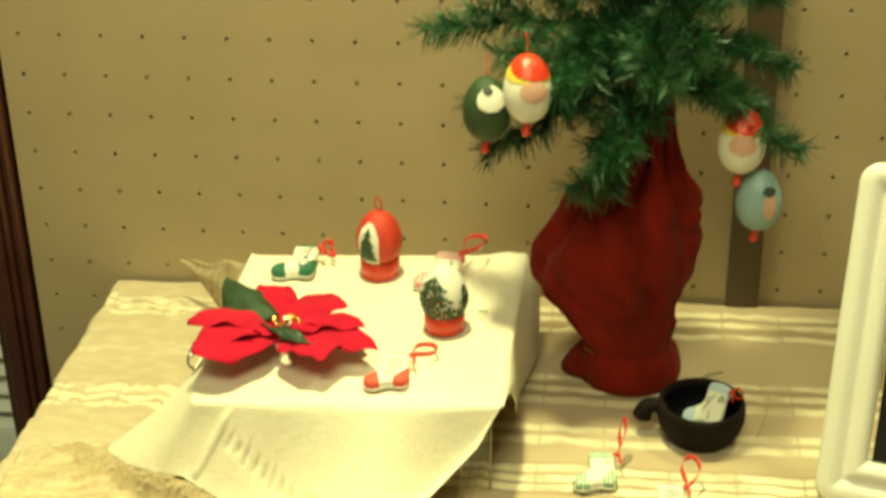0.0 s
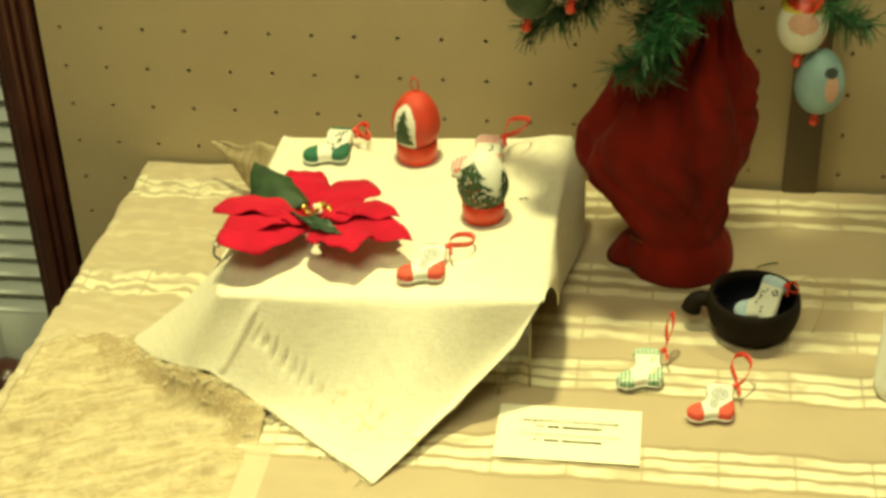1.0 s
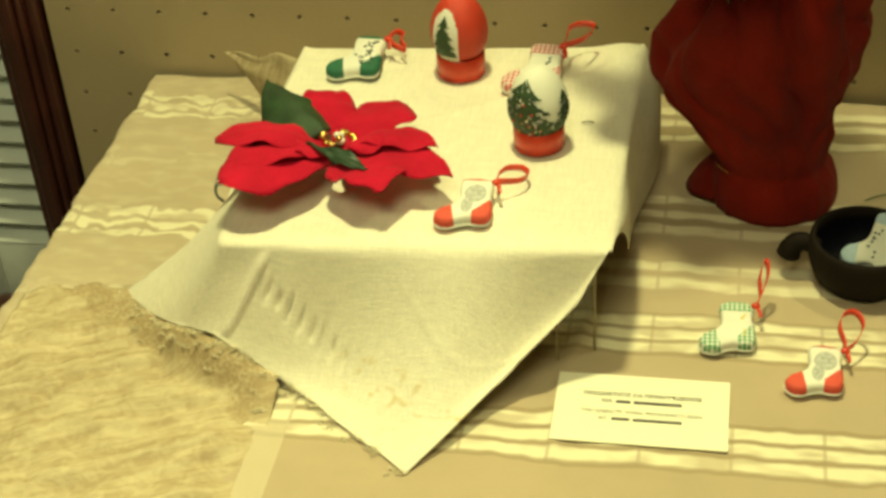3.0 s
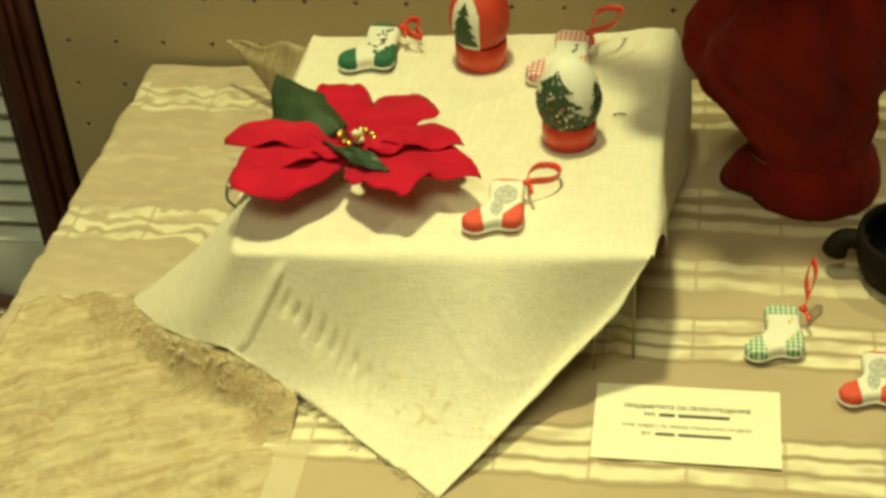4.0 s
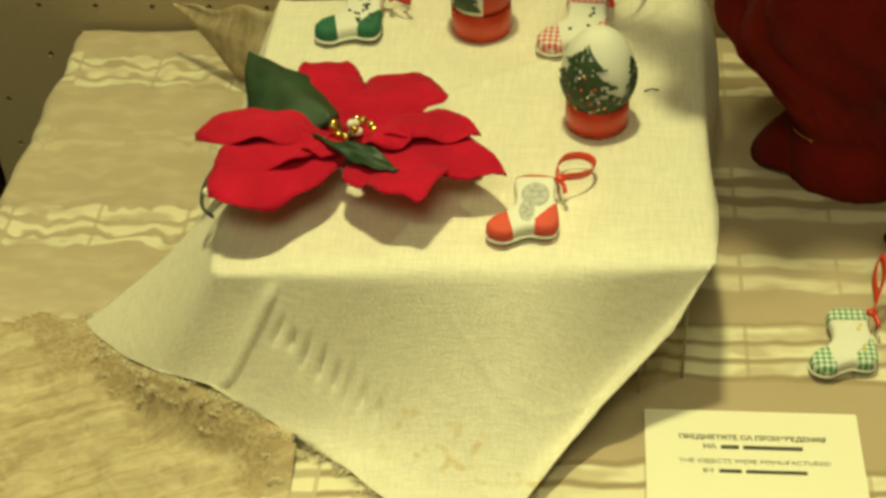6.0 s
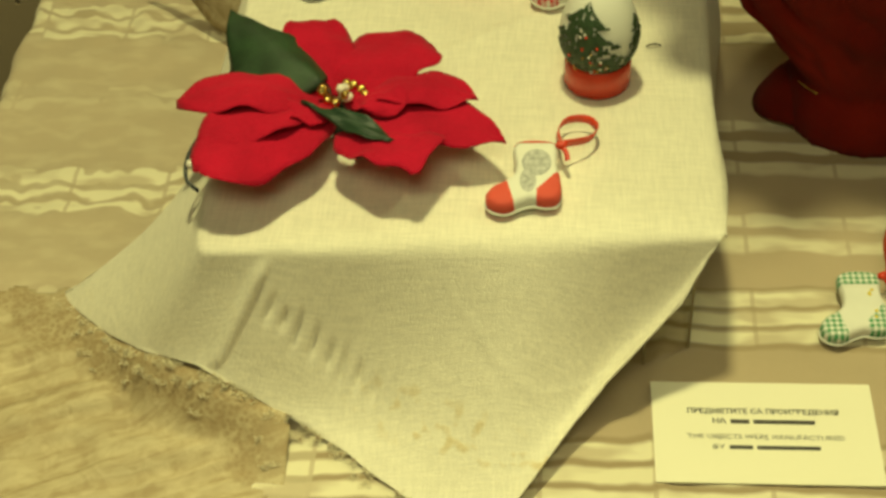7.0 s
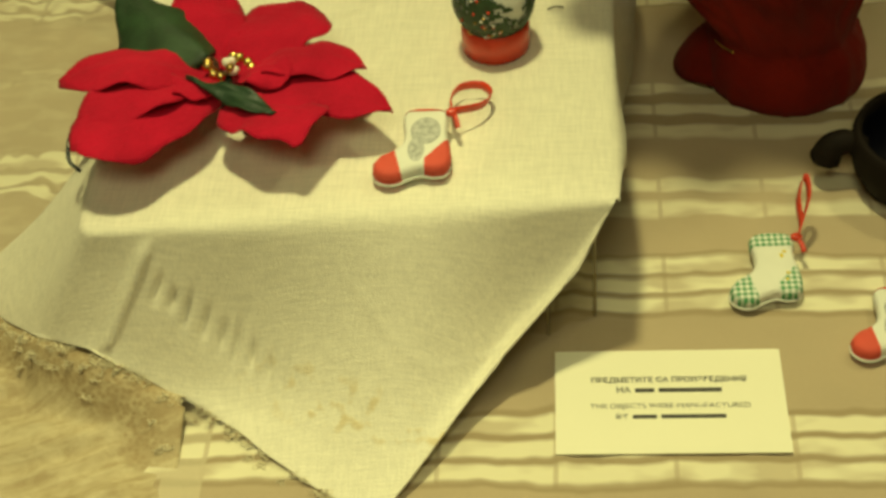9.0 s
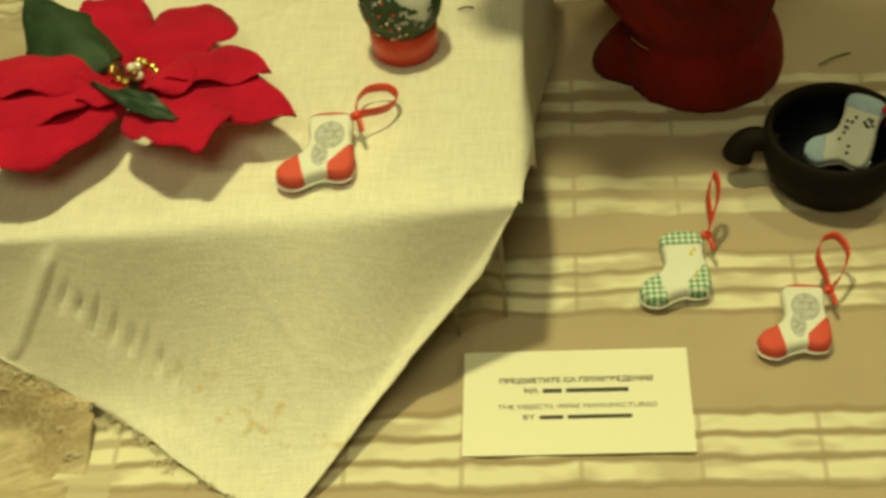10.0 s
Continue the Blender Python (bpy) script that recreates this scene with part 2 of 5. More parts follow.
M_LINEN = linen_fabric("linen", (0.83, 0.78, 0.63), (0.60, 0.46, 0.20))
M_LACE = mat("lace_thread", (0.84, 0.75, 0.52), 0.75, dark=0.6, scale=120, fine=1200, bump=0.5)
def lace_fabric(name, thread, ground):
    """Cream lace: curling raised motifs over a browner net, wrinkle light and shade painted in."""
    m = mat(name, thread, 0.75, dark=0.85, scale=40, fine=900, bump=0.4)
    nt = m.node_tree
    n, l = nt.nodes, nt.links
    p = n["Principled BSDF"]
    co = n.new("ShaderNodeTexCoord")
    # slanting wrinkle light and shade put into colour, over a soft net of curls
    turn = n.new("ShaderNodeMapping"); turn.vector_type = "TEXTURE"; turn.inputs["Rotation"].default_value = (0, 0, radians(27)); turn.inputs["Scale"].default_value = (0.040, 0.0075, 0.05)
    w = n.new("ShaderNodeTexNoise"); w.inputs["Scale"].default_value = 1.0; w.inputs["Detail"].default_value = 3; w.inputs["Distortion"].default_value = 0.7
    l.new(co.outputs["Object"], turn.inputs[0]); l.new(turn.outputs[0], w.inputs["Vector"])
    r = n.new("ShaderNodeMapRange"); r.inputs[1].default_value = 0.36; r.inputs[2].default_value = 0.62
    l.new(w.outputs[0], r.inputs[0])
    v = n.new("ShaderNodeTexNoise"); v.inputs["Scale"].default_value = 70; v.inputs["Detail"].default_value = 2; v.inputs["Distortion"].default_value = 1.6
    l.new(co.outputs["Object"], v.inputs["Vector"])
    e = n.new("ShaderNodeMapRange"); e.inputs[1].default_value = 0.40; e.inputs[2].default_value = 0.60
    l.new(v.outputs[0], e.inputs[0])
    f = math_node(nt, "ADD", math_node(nt, "MULTIPLY", r.outputs[0], 0.65), math_node(nt, "MULTIPLY", e.outputs[0], 0.35))
    old = p.inputs["Base Color"].links[0].from_socket
    mx = n.new("ShaderNodeMix"); mx.data_type = "RGBA"
    l.new(f, mx.inputs[0]); mx.inputs[6].default_value = (*ground, 1); l.new(old, mx.inputs[7])
    # brown open net and painted hem shade along the border beside the napkin's hem
    sp = n.new("ShaderNodeSeparateXYZ"); l.new(co.outputs["Object"], sp.inputs[0])
    h = math_node(nt, "ADD", math_node(nt, "ADD", sp.outputs[1], 0.4185), math_node(nt, "MULTIPLY", math_node(nt, "SUBTRACT", sp.outputs[0], 0.215), 0.62))
    big = n.new("ShaderNodeTexNoise"); big.inputs["Scale"].default_value = 34; big.inputs["Detail"].default_value = 4
    l.new(co.outputs["Object"], big.inputs["Vector"])
    h = math_node(nt, "ADD", math_node(nt, "ABSOLUTE", h), math_node(nt, "MULTIPLY", math_node(nt, "SUBTRACT", big.outputs[0], 0.5), 0.075))
    band = n.new("ShaderNodeMapRange"); band.inputs[1].default_value = 0.024; band.inputs[2].default_value = 0.014
    l.new(h, band.inputs[0])
    xr = n.new("ShaderNodeMapRange"); xr.inputs[1].default_value = 0.365; xr.inputs[2].default_value = 0.33
    l.new(sp.outputs[0], xr.inputs[0])
    tiny = n.new("ShaderNodeTexVoronoi"); tiny.inputs["Scale"].default_value = 330
    l.new(co.outputs["Object"], tiny.inputs["Vector"])
    tf = n.new("ShaderNodeMapRange"); tf.inputs[1].default_value = 0.2; tf.inputs[2].default_value = 0.7; tf.inputs[3].default_value = 1.0; tf.inputs[4].default_value = 0.35
    l.new(tiny.outputs[0], tf.inputs[0])
    nf = math_node(nt, "MULTIPLY", math_node(nt, "MULTIPLY", band.outputs[0], xr.outputs[0]), tf.outputs[0])
    my = n.new("ShaderNodeMix"); my.data_type = "RGBA"
    l.new(nf, my.inputs[0]); l.new(mx.outputs[2], my.inputs[6]); my.inputs[7].default_value = (0.33, 0.235, 0.12, 1)
    l.new(my.outputs[2], p.inputs["Base Color"])
    bp = n.new("ShaderNodeBump"); bp.inputs["Strength"].default_value = 0.4; bp.inputs["Distance"].default_value = 0.0012
    l.new(f, bp.inputs["Height"]); l.new(p.inputs["Normal"].links[0].from_socket, bp.inputs["Normal"]); l.new(bp.outputs[0], p.inputs["Normal"])
    return m


M_LACECLOTH = lace_fabric("lace_cloth", (0.62, 0.52, 0.33), (0.38, 0.285, 0.16))
M_LACE_D = mat("lace_brown", (0.42, 0.24, 0.13), 0.8, dark=0.5, scale=120, fine=1200, bump=0.5)
M_FELT = mat("red_flannel", (0.27, 0.013, 0.005), 0.9, dark=0.30, scale=16, fine=700, bump=0.9, sheen=0.03, spec=0.15)
M_PETAL = mat("red_petal", (0.56, 0.006, 0.034), 0.85, dark=0.60, scale=34, fine=420, bump=0.9, sheen=0.04, spec=0.15)
M_LEAF = mat("green_leaf", (0.028, 0.075, 0.026), 0.6, dark=0.22, scale=60, fine=600, bump=0.3)
M_LEAF_D = mat("dark_green_leaf", (0.02, 0.055, 0.025), 0.5, dark=0.5, scale=40, fine=600, bump=0.3)
M_NEEDLE = mat("pine_needle", (0.020, 0.115, 0.035), 0.45, dark=0.45, scale=40, fine=300, bump=0.05)
M_STEM = mat("brown_stem", (0.06, 0.045, 0.02), 0.8, dark=0.5)
M_GOLD = mat("gold", (0.80, 0.55, 0.16), 0.22, metal=1.0, dark=0.8)
M_PEARL = mat("pearl", (0.85, 0.80, 0.68), 0.2, dark=0.9, coat=0.5)
M_RED = mat("red_satin", (0.75, 0.055, 0.02), 0.26, dark=0.7, scale=90, fine=1600, bump=0.25, spec=0.6)
M_REDEGG = mat("red_thread", (0.66, 0.050, 0.022), 0.5, dark=0.75, scale=70, fine=2200, bump=0.5)
M_WHITE = mat("white_cotton", (0.80, 0.79, 0.70), 0.8, dark=0.9, scale=60, fine=1600, bump=0.4)
M_REDFAB = mat("coral_cotton", (0.72, 0.09, 0.055), 0.75, dark=0.85, scale=80, fine=1600, bump=0.4)
M_GREENFAB = mat("green_cotton", (0.02, 0.16, 0.085), 0.7, dark=0.6, scale=90, fine=1600, bump=0.4)
M_GREY = mat("grey_print", (0.66, 0.66, 0.62), 0.8, dark=0.35, scale=330, fine=1600, bump=0.2)
M_TREEP = mat("painted_green", (0.045, 0.10, 0.035), 0.6, dark=0.25, scale=420, fine=1800, bump=0.4)
M_BLUE = mat("pale_blue_print", (0.46, 0.60, 0.72), 0.75, dark=0.75, scale=220, fine=1600, bump=0.3)
M_SPECK = mat("dark_dot", (0.05, 0.06, 0.06), 0.6)
M_YEL = mat("yellow", (0.80, 0.62, 0.08), 0.5, dark=0.85)
M_GGREEN = gingham("green_gingham", (0.03, 0.26, 0.08), 0.0042)
M_GRED = gingham("red_gingham", (0.60, 0.04, 0.05), 0.0040)
M_CLAY = mat("black_clay", (0.012, 0.0075, 0.005), 0.75, dark=0.5, scale=40, fine=300, bump=0.35, spec=0.14)
M_CLAYIN = mat("dark_glaze", (0.004, 0.004, 0.009), 0.5, dark=0.6, scale=30, spec=0.12)
M_CARD = mat("card", (0.84, 0.80, 0.62), 0.7, dark=0.97, scale=20, fine=400, bump=0.05)
M_INK = mat("ink", (0.06, 0.055, 0.05), 0.7)
M_FRAME = mat("white_lacquer", (0.74, 0.74, 0.68), 0.35, dark=0.93, scale=12, fine=200, bump=0.1)
M_BLACK = mat("black_panel", (0.012, 0.011, 0.010), 0.25, dark=0.6)
M_EGGBLUE = mat("pale_blue_egg", (0.30, 0.47, 0.50), 0.5, dark=0.82, scale=60, fine=900, bump=0.3)
M_PINK = mat("pink_paint", (0.72, 0.42, 0.32), 0.6, dark=0.8, scale=200)
M_BOX = mat("board_box", (0.5, 0.42, 0.3), 0.8)
M_CORD = mat("gold_cord", (0.55, 0.40, 0.16), 0.5)


# ---- mesh helpers ----
def mesh_ob(name, bm, material, parent=None, smooth=True):
    me = bpy.data.meshes.new(name)
    bmesh.ops.recalc_face_normals(bm, faces=bm.faces)
    bm.to_mesh(me)
    bm.free()
    if material:
        me.materials.append(material)
    if smooth:
        for f in me.polygons:
            f.use_smooth = True
    ob = new(name, me)
    if parent:
        ob.parent = parent
    return ob


def part(name, bm, material, parent, label="", smooth=True):
    ob = mesh_ob(name, bm, material, parent, smooth)
    if label:
        tagged(ob, label)
    return ob


def thing(name, at, label, category, group="", turn=(0, 0, 0)):
    ob = new(name)
    ob.matrix_world = pose(*at, *turn)
    ob.empty_display_size = 0.02
    return tagged(ob, label, category, group)


def box(bm, x0, x1, y0, y1, z0, z1, bevel=0.0, seg=2):
    vs = [bm.verts.new((x, y, z)) for x in (x0, x1) for y in (y0, y1) for z in (z0, z1)]
    fs = [bm.faces.new([vs[i] for i in q]) for q in ((0, 1, 3, 2), (4, 6, 7, 5), (0, 4, 5, 1), (2, 3, 7, 6), (0, 2, 6, 4), (1, 5, 7, 3))]
    if bevel:
        es = list({e for f in fs for e in f.edges})
        bmesh.ops.bevel(bm, geom=es, offset=bevel, segments=seg, profile=0.5, affect="EDGES")
    return bm


def lathe(bm, rows, seg=40, centre=(0, 0), fn=None, close=True):
    """Turned form: rows of (radius, height); fn(angle, i) scales a radius."""
    rings = []
    for i, (r, z) in enumerate(rows):
        ring = []
        for k in range(seg):
            a = 2 * math.pi * k / seg
            q = r * (fn(a, i) if fn else 1)
            ring.append(bm.verts.new((centre[0] + q * math.cos(a), centre[1] + q * math.sin(a), z)))
        rings.append(ring)
    for a, b in zip(rings, rings[1:]):
        for k in range(seg):
            bm.faces.new((a[k], a[(k + 1) % seg], b[(k + 1) % seg], b[k]))
    if close:
        bm.faces.new(rings[0][::-1])
        bm.faces.new(rings[-1])
    return rings


def spline(points, n):
    """Points along a Catmull-Rom curve."""
    P = [Vector(p) for p in points]
    P = [P[0] * 2 - P[1]] + P + [P[-1] * 2 - P[-2]]
    out = []
    for i in range(1, len(P) - 2):
        for k in range(n):
            t = k / n
            a, b, c, d = P[i - 1], P[i], P[i + 1], P[i + 2]
            out.append(0.5 * (2 * b + (c - a) * t + (2 * a - 5 * b + 4 * c - d) * t * t + (3 * b - a - 3 * c + d) * t ** 3))
    out.append(P[-2])
    return out


def tube(bm, pts, radius, sides=6, taper=1.0):
    rings = []
    for i, p in enumerate(pts):
        d = (pts[min(i + 1, len(pts) - 1)] - pts[max(i - 1, 0)]).normalized()
        u = d.cross(Vector((0.13, 0.2, 1))).normalized()
        if u.length < 0.5:
            u = d.cross(Vector((1, 0, 0))).normalized()
        w = d.cross(u)
        r = radius * (1 + (taper - 1) * i / (len(pts) - 1))
        rings.append([bm.verts.new(p + r * (math.cos(2 * math.pi * k / sides) * u + math.sin(2 * math.pi * k / sides) * w)) for k in range(sides)])
    for a, b in zip(rings, rings[1:]):
        for k in range(sides):
            bm.faces.new((a[k], a[(k + 1) % sides], b[(k + 1) % sides], b[k]))
    bm.faces.new(rings[0][::-1]); bm.faces.new(rings[-1])


def ribbon(bm, pts, width, side, thick=0.0006):
    """A flat band along a curve, width across the given direction."""
    rings = []
    side = Vector(side).normalized()
    for i, p in enumerate(pts):
        d = (pts[min(i + 1, len(pts) - 1)] - pts[max(i - 1, 0)]).normalized()
        s = (side - d * side.dot(d)).normalized() * (width / 2)
        nrm = d.cross(s).normalized() * (thick / 2)
        rings.append([bm.verts.new(p + q) for q in (s + nrm, s - nrm, -s - nrm, -s + nrm)])
    for a, b in zip(rings, rings[1:]):
        for k in range(4):
            bm.faces.new((a[k], a[(k + 1) % 4], b[(k + 1) % 4], b[k]))
    bm.faces.new(rings[0][::-1]); bm.faces.new(rings[-1])


def blob(bm, centre, rx, ry=None, rz=None, u=12, v=8):
    ry, rz = ry or rx, rz or rx
    m = Matrix.Translation(centre) @ Matrix.Diagonal((rx, ry, rz, 1))
    bmesh.ops.create_uvsphere(bm, u_segments=u, v_segments=v, radius=1, matrix=m)


# ---- setting ----
S = 0.05
X0, Z0 = -0.025, 0.0735            # a column of holes stands at x = 0, a row at z = 0.0735


def pegboard():
    bm = bmesh.new()
    c0, c1, r0, r1 = 0, 24, -8, 12
    R, DEPTH = 0.0027, 0.006
    grid = {}
    def corner(i, j):
        if (i, j) not in grid:
            grid[i, j] = bm.verts.new(((i - 0.5) * S, 0, Z0 + (j - 0.5) * S))
        return grid[i, j]
    for i in range(c0, c1):
        for j in range(r0, r1):
            cs = [corner(i, j), corner(i + 1, j), corner(i + 1, j + 1), corner(i, j + 1)]
            cx, cz = i * S, Z0 + j * S
            ring, back = [], []
            for k in range(8):
                a = math.pi * (k + 0.5) / 4 - math.pi * 0.75
                ring.append(bm.verts.new((cx + R * math.cos(a), 0, cz + R * math.sin(a))))
                back.append(bm.verts.new((cx + R * math.cos(a), DEPTH, cz + R * math.sin(a))))
            for q in range(4):
                k = 2 * q
                bm.faces.new((cs[q], ring[k], ring[k - 1]))
                bm.faces.new((cs[q], cs[(q + 1) % 4], ring[k + 1], ring[k]))
            for k in range(8):
                bm.faces.new((ring[k], ring[(k + 1) % 8], back[(k + 1) % 8], back[k]))
    return bm


wall = mesh_ob("wall_north", pegboard(), M_PEG, smooth=False)
tagged(wall, "tan perforated pegboard wall with small dark holes", "wall", kind="structure")
# added sheet: its near-black colour gives the holes their shade
bm = bmesh.new(); box(bm, X0, 1.175, 0.0065, 0.03, -0.36, 0.65)
tagged(mesh_ob("hole_shade_sheet", bm, M_HOLE_SHADE, smooth=False), "near-black sheet behind the pegboard standing for shade in its holes", "wall", kind="structure")
bm = bmesh.new(); box(bm, -1.6, 2.6, 0.08, 0.2, -0.36, 2.5)
tagged(mesh_ob("wall_behind", bm, M_PLASTER, smooth=False), "plain plaster wall behind the pegboard", "wall", kind="structure")
bm = bmesh.new(); box(bm, X0, 2.6, 0.0, 0.078, 0.6505, 2.5)
tagged(mesh_ob("wall_upper", bm, M_PLASTER, smooth=False), "plain wall above the pegboard", "wall", kind="structure")
bm = bmesh.new(); box(bm, 1.1755, 2.6, 0.0, 0.078, -0.36, 0.65)
tagged(mesh_ob("wall_side", bm, M_PLASTER, smooth=False), "plain wall beside the pegboard", "wall", kind="structure")
for nm, q in (("wall_west", (-1.7, -1.6, -3.2, 0.2)), ("wall_east", (2.6, 2.7, -3.2, 0.2)), ("wall_south", (-1.6, 2.6, -3.3, -3.2))):
    bm = bmesh.new(); box(bm, *q, -0.36, 2.5)
    tagged(mesh_ob(nm, bm, M_PLASTER, smooth=False), "plain plaster wall of the room", "wall", kind="structure")
bm = bmesh.new(); box(bm, -1.7, 2.7, -3.3, 0.2, -0.45, -0.3605)
tagged(mesh_ob("floor", bm, M_FLOOR, smooth=False), "dark worn floor", "floor", kind="structure")
bm = bmesh.new(); box(bm, -1.7, 2.7, -3.3, 0.2, 2.5, 2.6)
tagged(mesh_ob("ceiling", bm, M_PLASTER, smooth=False), "plain pale ceiling", "ceiling", kind="structure")

# dark wooden batten on the wall behind the tree
bm = bmesh.new(); box(bm, 0.839, 0.877, -0.012, 0.0, 0.0, 0.65, 0.0015)
tagged(mesh_ob("wall_batten", bm, M_BATTEN), "dark brown wooden batten fixed to the pegboard", "batten", kind="structure")


def louvre_door():
    d = thing("louvred_shutter", (0, 0, -0.36), "white painted louvred shutter in a dark mahogany frame", "shutter")
    # mahogany jamb: stepped moulding
    for k, (a, b, y) in enumerate(((-0.078, -0.066, -0.020), (-0.066, -0.049, -0.030), (-0.049, -0.041, -0.022), (-0.041, -0.030, -0.014))):
        bm = bmesh.new(); box(bm, a, b - 0.0006, y, 0.03, 0.0, 1.6, 0.003, 3)
        part("moulding", bm, M_MAHOG, d)
    bm = bmesh.new(); box(bm, -0.215, -0.1605, 0.002, 0.03, 0.0, 1.6, 0.002)
    part("stile", bm, M_SHUT, d)
    bm = bmesh.new(); box(bm, -0.0815, -0.0785, 0.002, 0.03, 0.0, 1.6)
    part("stile", bm, M_SHUT, d)
    bm = bmesh.new(); box(bm, -0.16, -0.082, 0.002, 0.03, 0.004, 0.118, 0.002)
    part("bottom_rail", bm, M_SHUT, d)
    bm = bmesh.new(); box(bm, -0.16, -0.082, 0.002, 0.03, 1.52, 1.6, 0.002)
    part("top_rail", bm, M_SHUT, d)
    first = None
    z = 0.128
    while z < 1.515:
        if first is None:
            bm = bmesh.new()
            box(bm, -0.1598, -0.0822, -0.0165, 0.0165, -0.0035, 0.0035, 0.0015)
            bmesh.ops.rotate(bm, verts=bm.verts, cent=(0, 0, 0), matrix=Matrix.Rotation(radians(38), 3, "X"))
            first = part("slat", bm, M_SHUT, d)
            ob = first
        else:
            ob = new("slat", first.data)
            ob.parent = d
        ob.location = (0, 0.016, z)
        z += 0.0285
    return d


louvre_door()

# ---- the display table ----
TX0, TX1, TY0, TY1 = 0.092, 1.30, -0.66, -0.014
table = thing("display_table", (0, 0, -0.36), "low display platform hidden under a striped cloth", "table")
bm = bmesh.new(); box(bm, TX0, TX1, TY0, TY1, 0.330, 0.354, 0.003)
part("tabletop", bm, M_BOX, table)
for x in (TX0 + 0.03, TX1 - 0.08):
    for y in (TY0 + 0.03, TY1 - 0.08):
        bm = bmesh.new(); box(bm, x, x + 0.05, y, y + 0.05, 0.0, 0.3298, 0.003)
        part("leg", bm, M_BOX, table)


def ss(a, b, x):
    t = min(1, max(0, (x - a) / (b - a)))
    return t * t * (3 - 2 * t)


def cloth_height(x, y):
    """Relief of the loose cloth: soft waves, puckers along the stripes, a heap at the front left corner."""
    z = 0.0035 + 0.0012 * noise.noise((x * 9, y * 14, 0.3))
    z += 0.0009 * noise.noise((x * 60, y * 22, 4.0))
    heap = ss(0.42, 0.16, x) * ss(-0.36, -0.50, y)
    z += heap * (0.006 + 0.007 * noise.noise((x * 15 + y * 9, y * 24 - x * 8, 2.0)) + 0.003 * noise.noise((x * 50, y * 60, 7.0)))
    left = ss(0.34, 0.22, x)
    pucker = sum(math.exp(-((y - c) / 0.026) ** 2) for c in (-0.067, -0.268, -0.590)) + 0.35
    z += left * pucker * (0.0026 * noise.noise((x * 13, y * 85, 9.0)) + 0.0020 * noise.noise((x * 44, y * 70, 1.5)))
    z += left * (0.0030 * noise.noise((x * 9, y * 17, 5.5)) + 0.0034 * max(0.0, noise.noise((x * 14 - y * 10, y * 26, 21.0))))
    z += (1 - left) * 0.0012 * noise.noise((x * 34, y * 60, 12.0))
    z += 0.0022 * math.exp(-((x - 0.572 - 0.006 * math.sin(y * 30)) / 0.004) ** 2) * ss(-0.28, -0.36, y) * ss(-0.56, -0.5, y)
    return z


def tablecloth():
    bm = bmesh.new()
    xs = [0.088 + 0.004 * i for i in range(0, 140)] + [0.648 + 0.006 * i for i in range(0, 111)]
    ys = [-0.008 - 0.0042 * j for j in range(0, 157)]
    rows = []
    for j, y in enumerate(ys):
        edge = 0.0035 * noise.noise((y * 22, 3.3, 0)) + 0.003 * noise.noise((y * 70, 1.3, 0))
        row = []
        for x in (0.078, 0.081, 0.0835):                      # the hem turns down over the edge
            d = (0.088 - x) / 0.010
            row.append(bm.verts.new((x + edge, y, 0.003 - 0.03 * d * d + 0.001 * noise.noise((y * 30, x * 40, 5)))))
        for x in xs:
            w = ss(0.12, 0.088, x)
            row.append(bm.verts.new((x + edge * w, y + 0.002 * noise.noise((x * 14, 8.8, 0)) * ss(-0.06, -0.008, y), cloth_height(x, y))))
        rows.append(row)
    for a, b in zip(rows, rows[1:]):
        for k in range(len(a) - 1):
            bm.faces.new((a[k], a[k + 1], b[k + 1], b[k]))
    return bm


cloth = mesh_ob("tablecloth", tablecloth(), M_CLOTH)
tagged(cloth, "crumpled beige woven cloth with cream satin stripes spread on the table", "tablecloth")
so = cloth.modifiers.new("thick", "SOLIDIFY"); so.thickness = 0.0012; so.offset = -1

# ---- the box under the white cloth ----
BX0, BX1, BY0, BY1, BZ = 0.300, 0.604, -0.424, -0.118, 0.1135
def clear_sheet(name):
    """Clear acrylic: almost all light passes, a little shines."""
    m = bpy.data.materials.new(name)
    m.use_nodes = True
    nt = m.node_tree
    nt.nodes.remove(nt.nodes["Principled BSDF"])
    t, g, k = nt.nodes.new("ShaderNodeBsdfTransparent"), nt.nodes.new("ShaderNodeBsdfGlossy"), nt.nodes.new("ShaderNodeMixShader")
    t.inputs[0].default_value = (0.96, 0.95, 0.92, 1)
    g.inputs["Roughness"].default_value = 0.08
    k.inputs[0].default_value = 0.03
    nt.links.new(t.outputs[0], k.inputs[1]); nt.links.new(g.outputs[0], k.inputs[2])
    nt.links.new(k.outputs[0], nt.nodes["Material Output"].inputs[0])
    return m


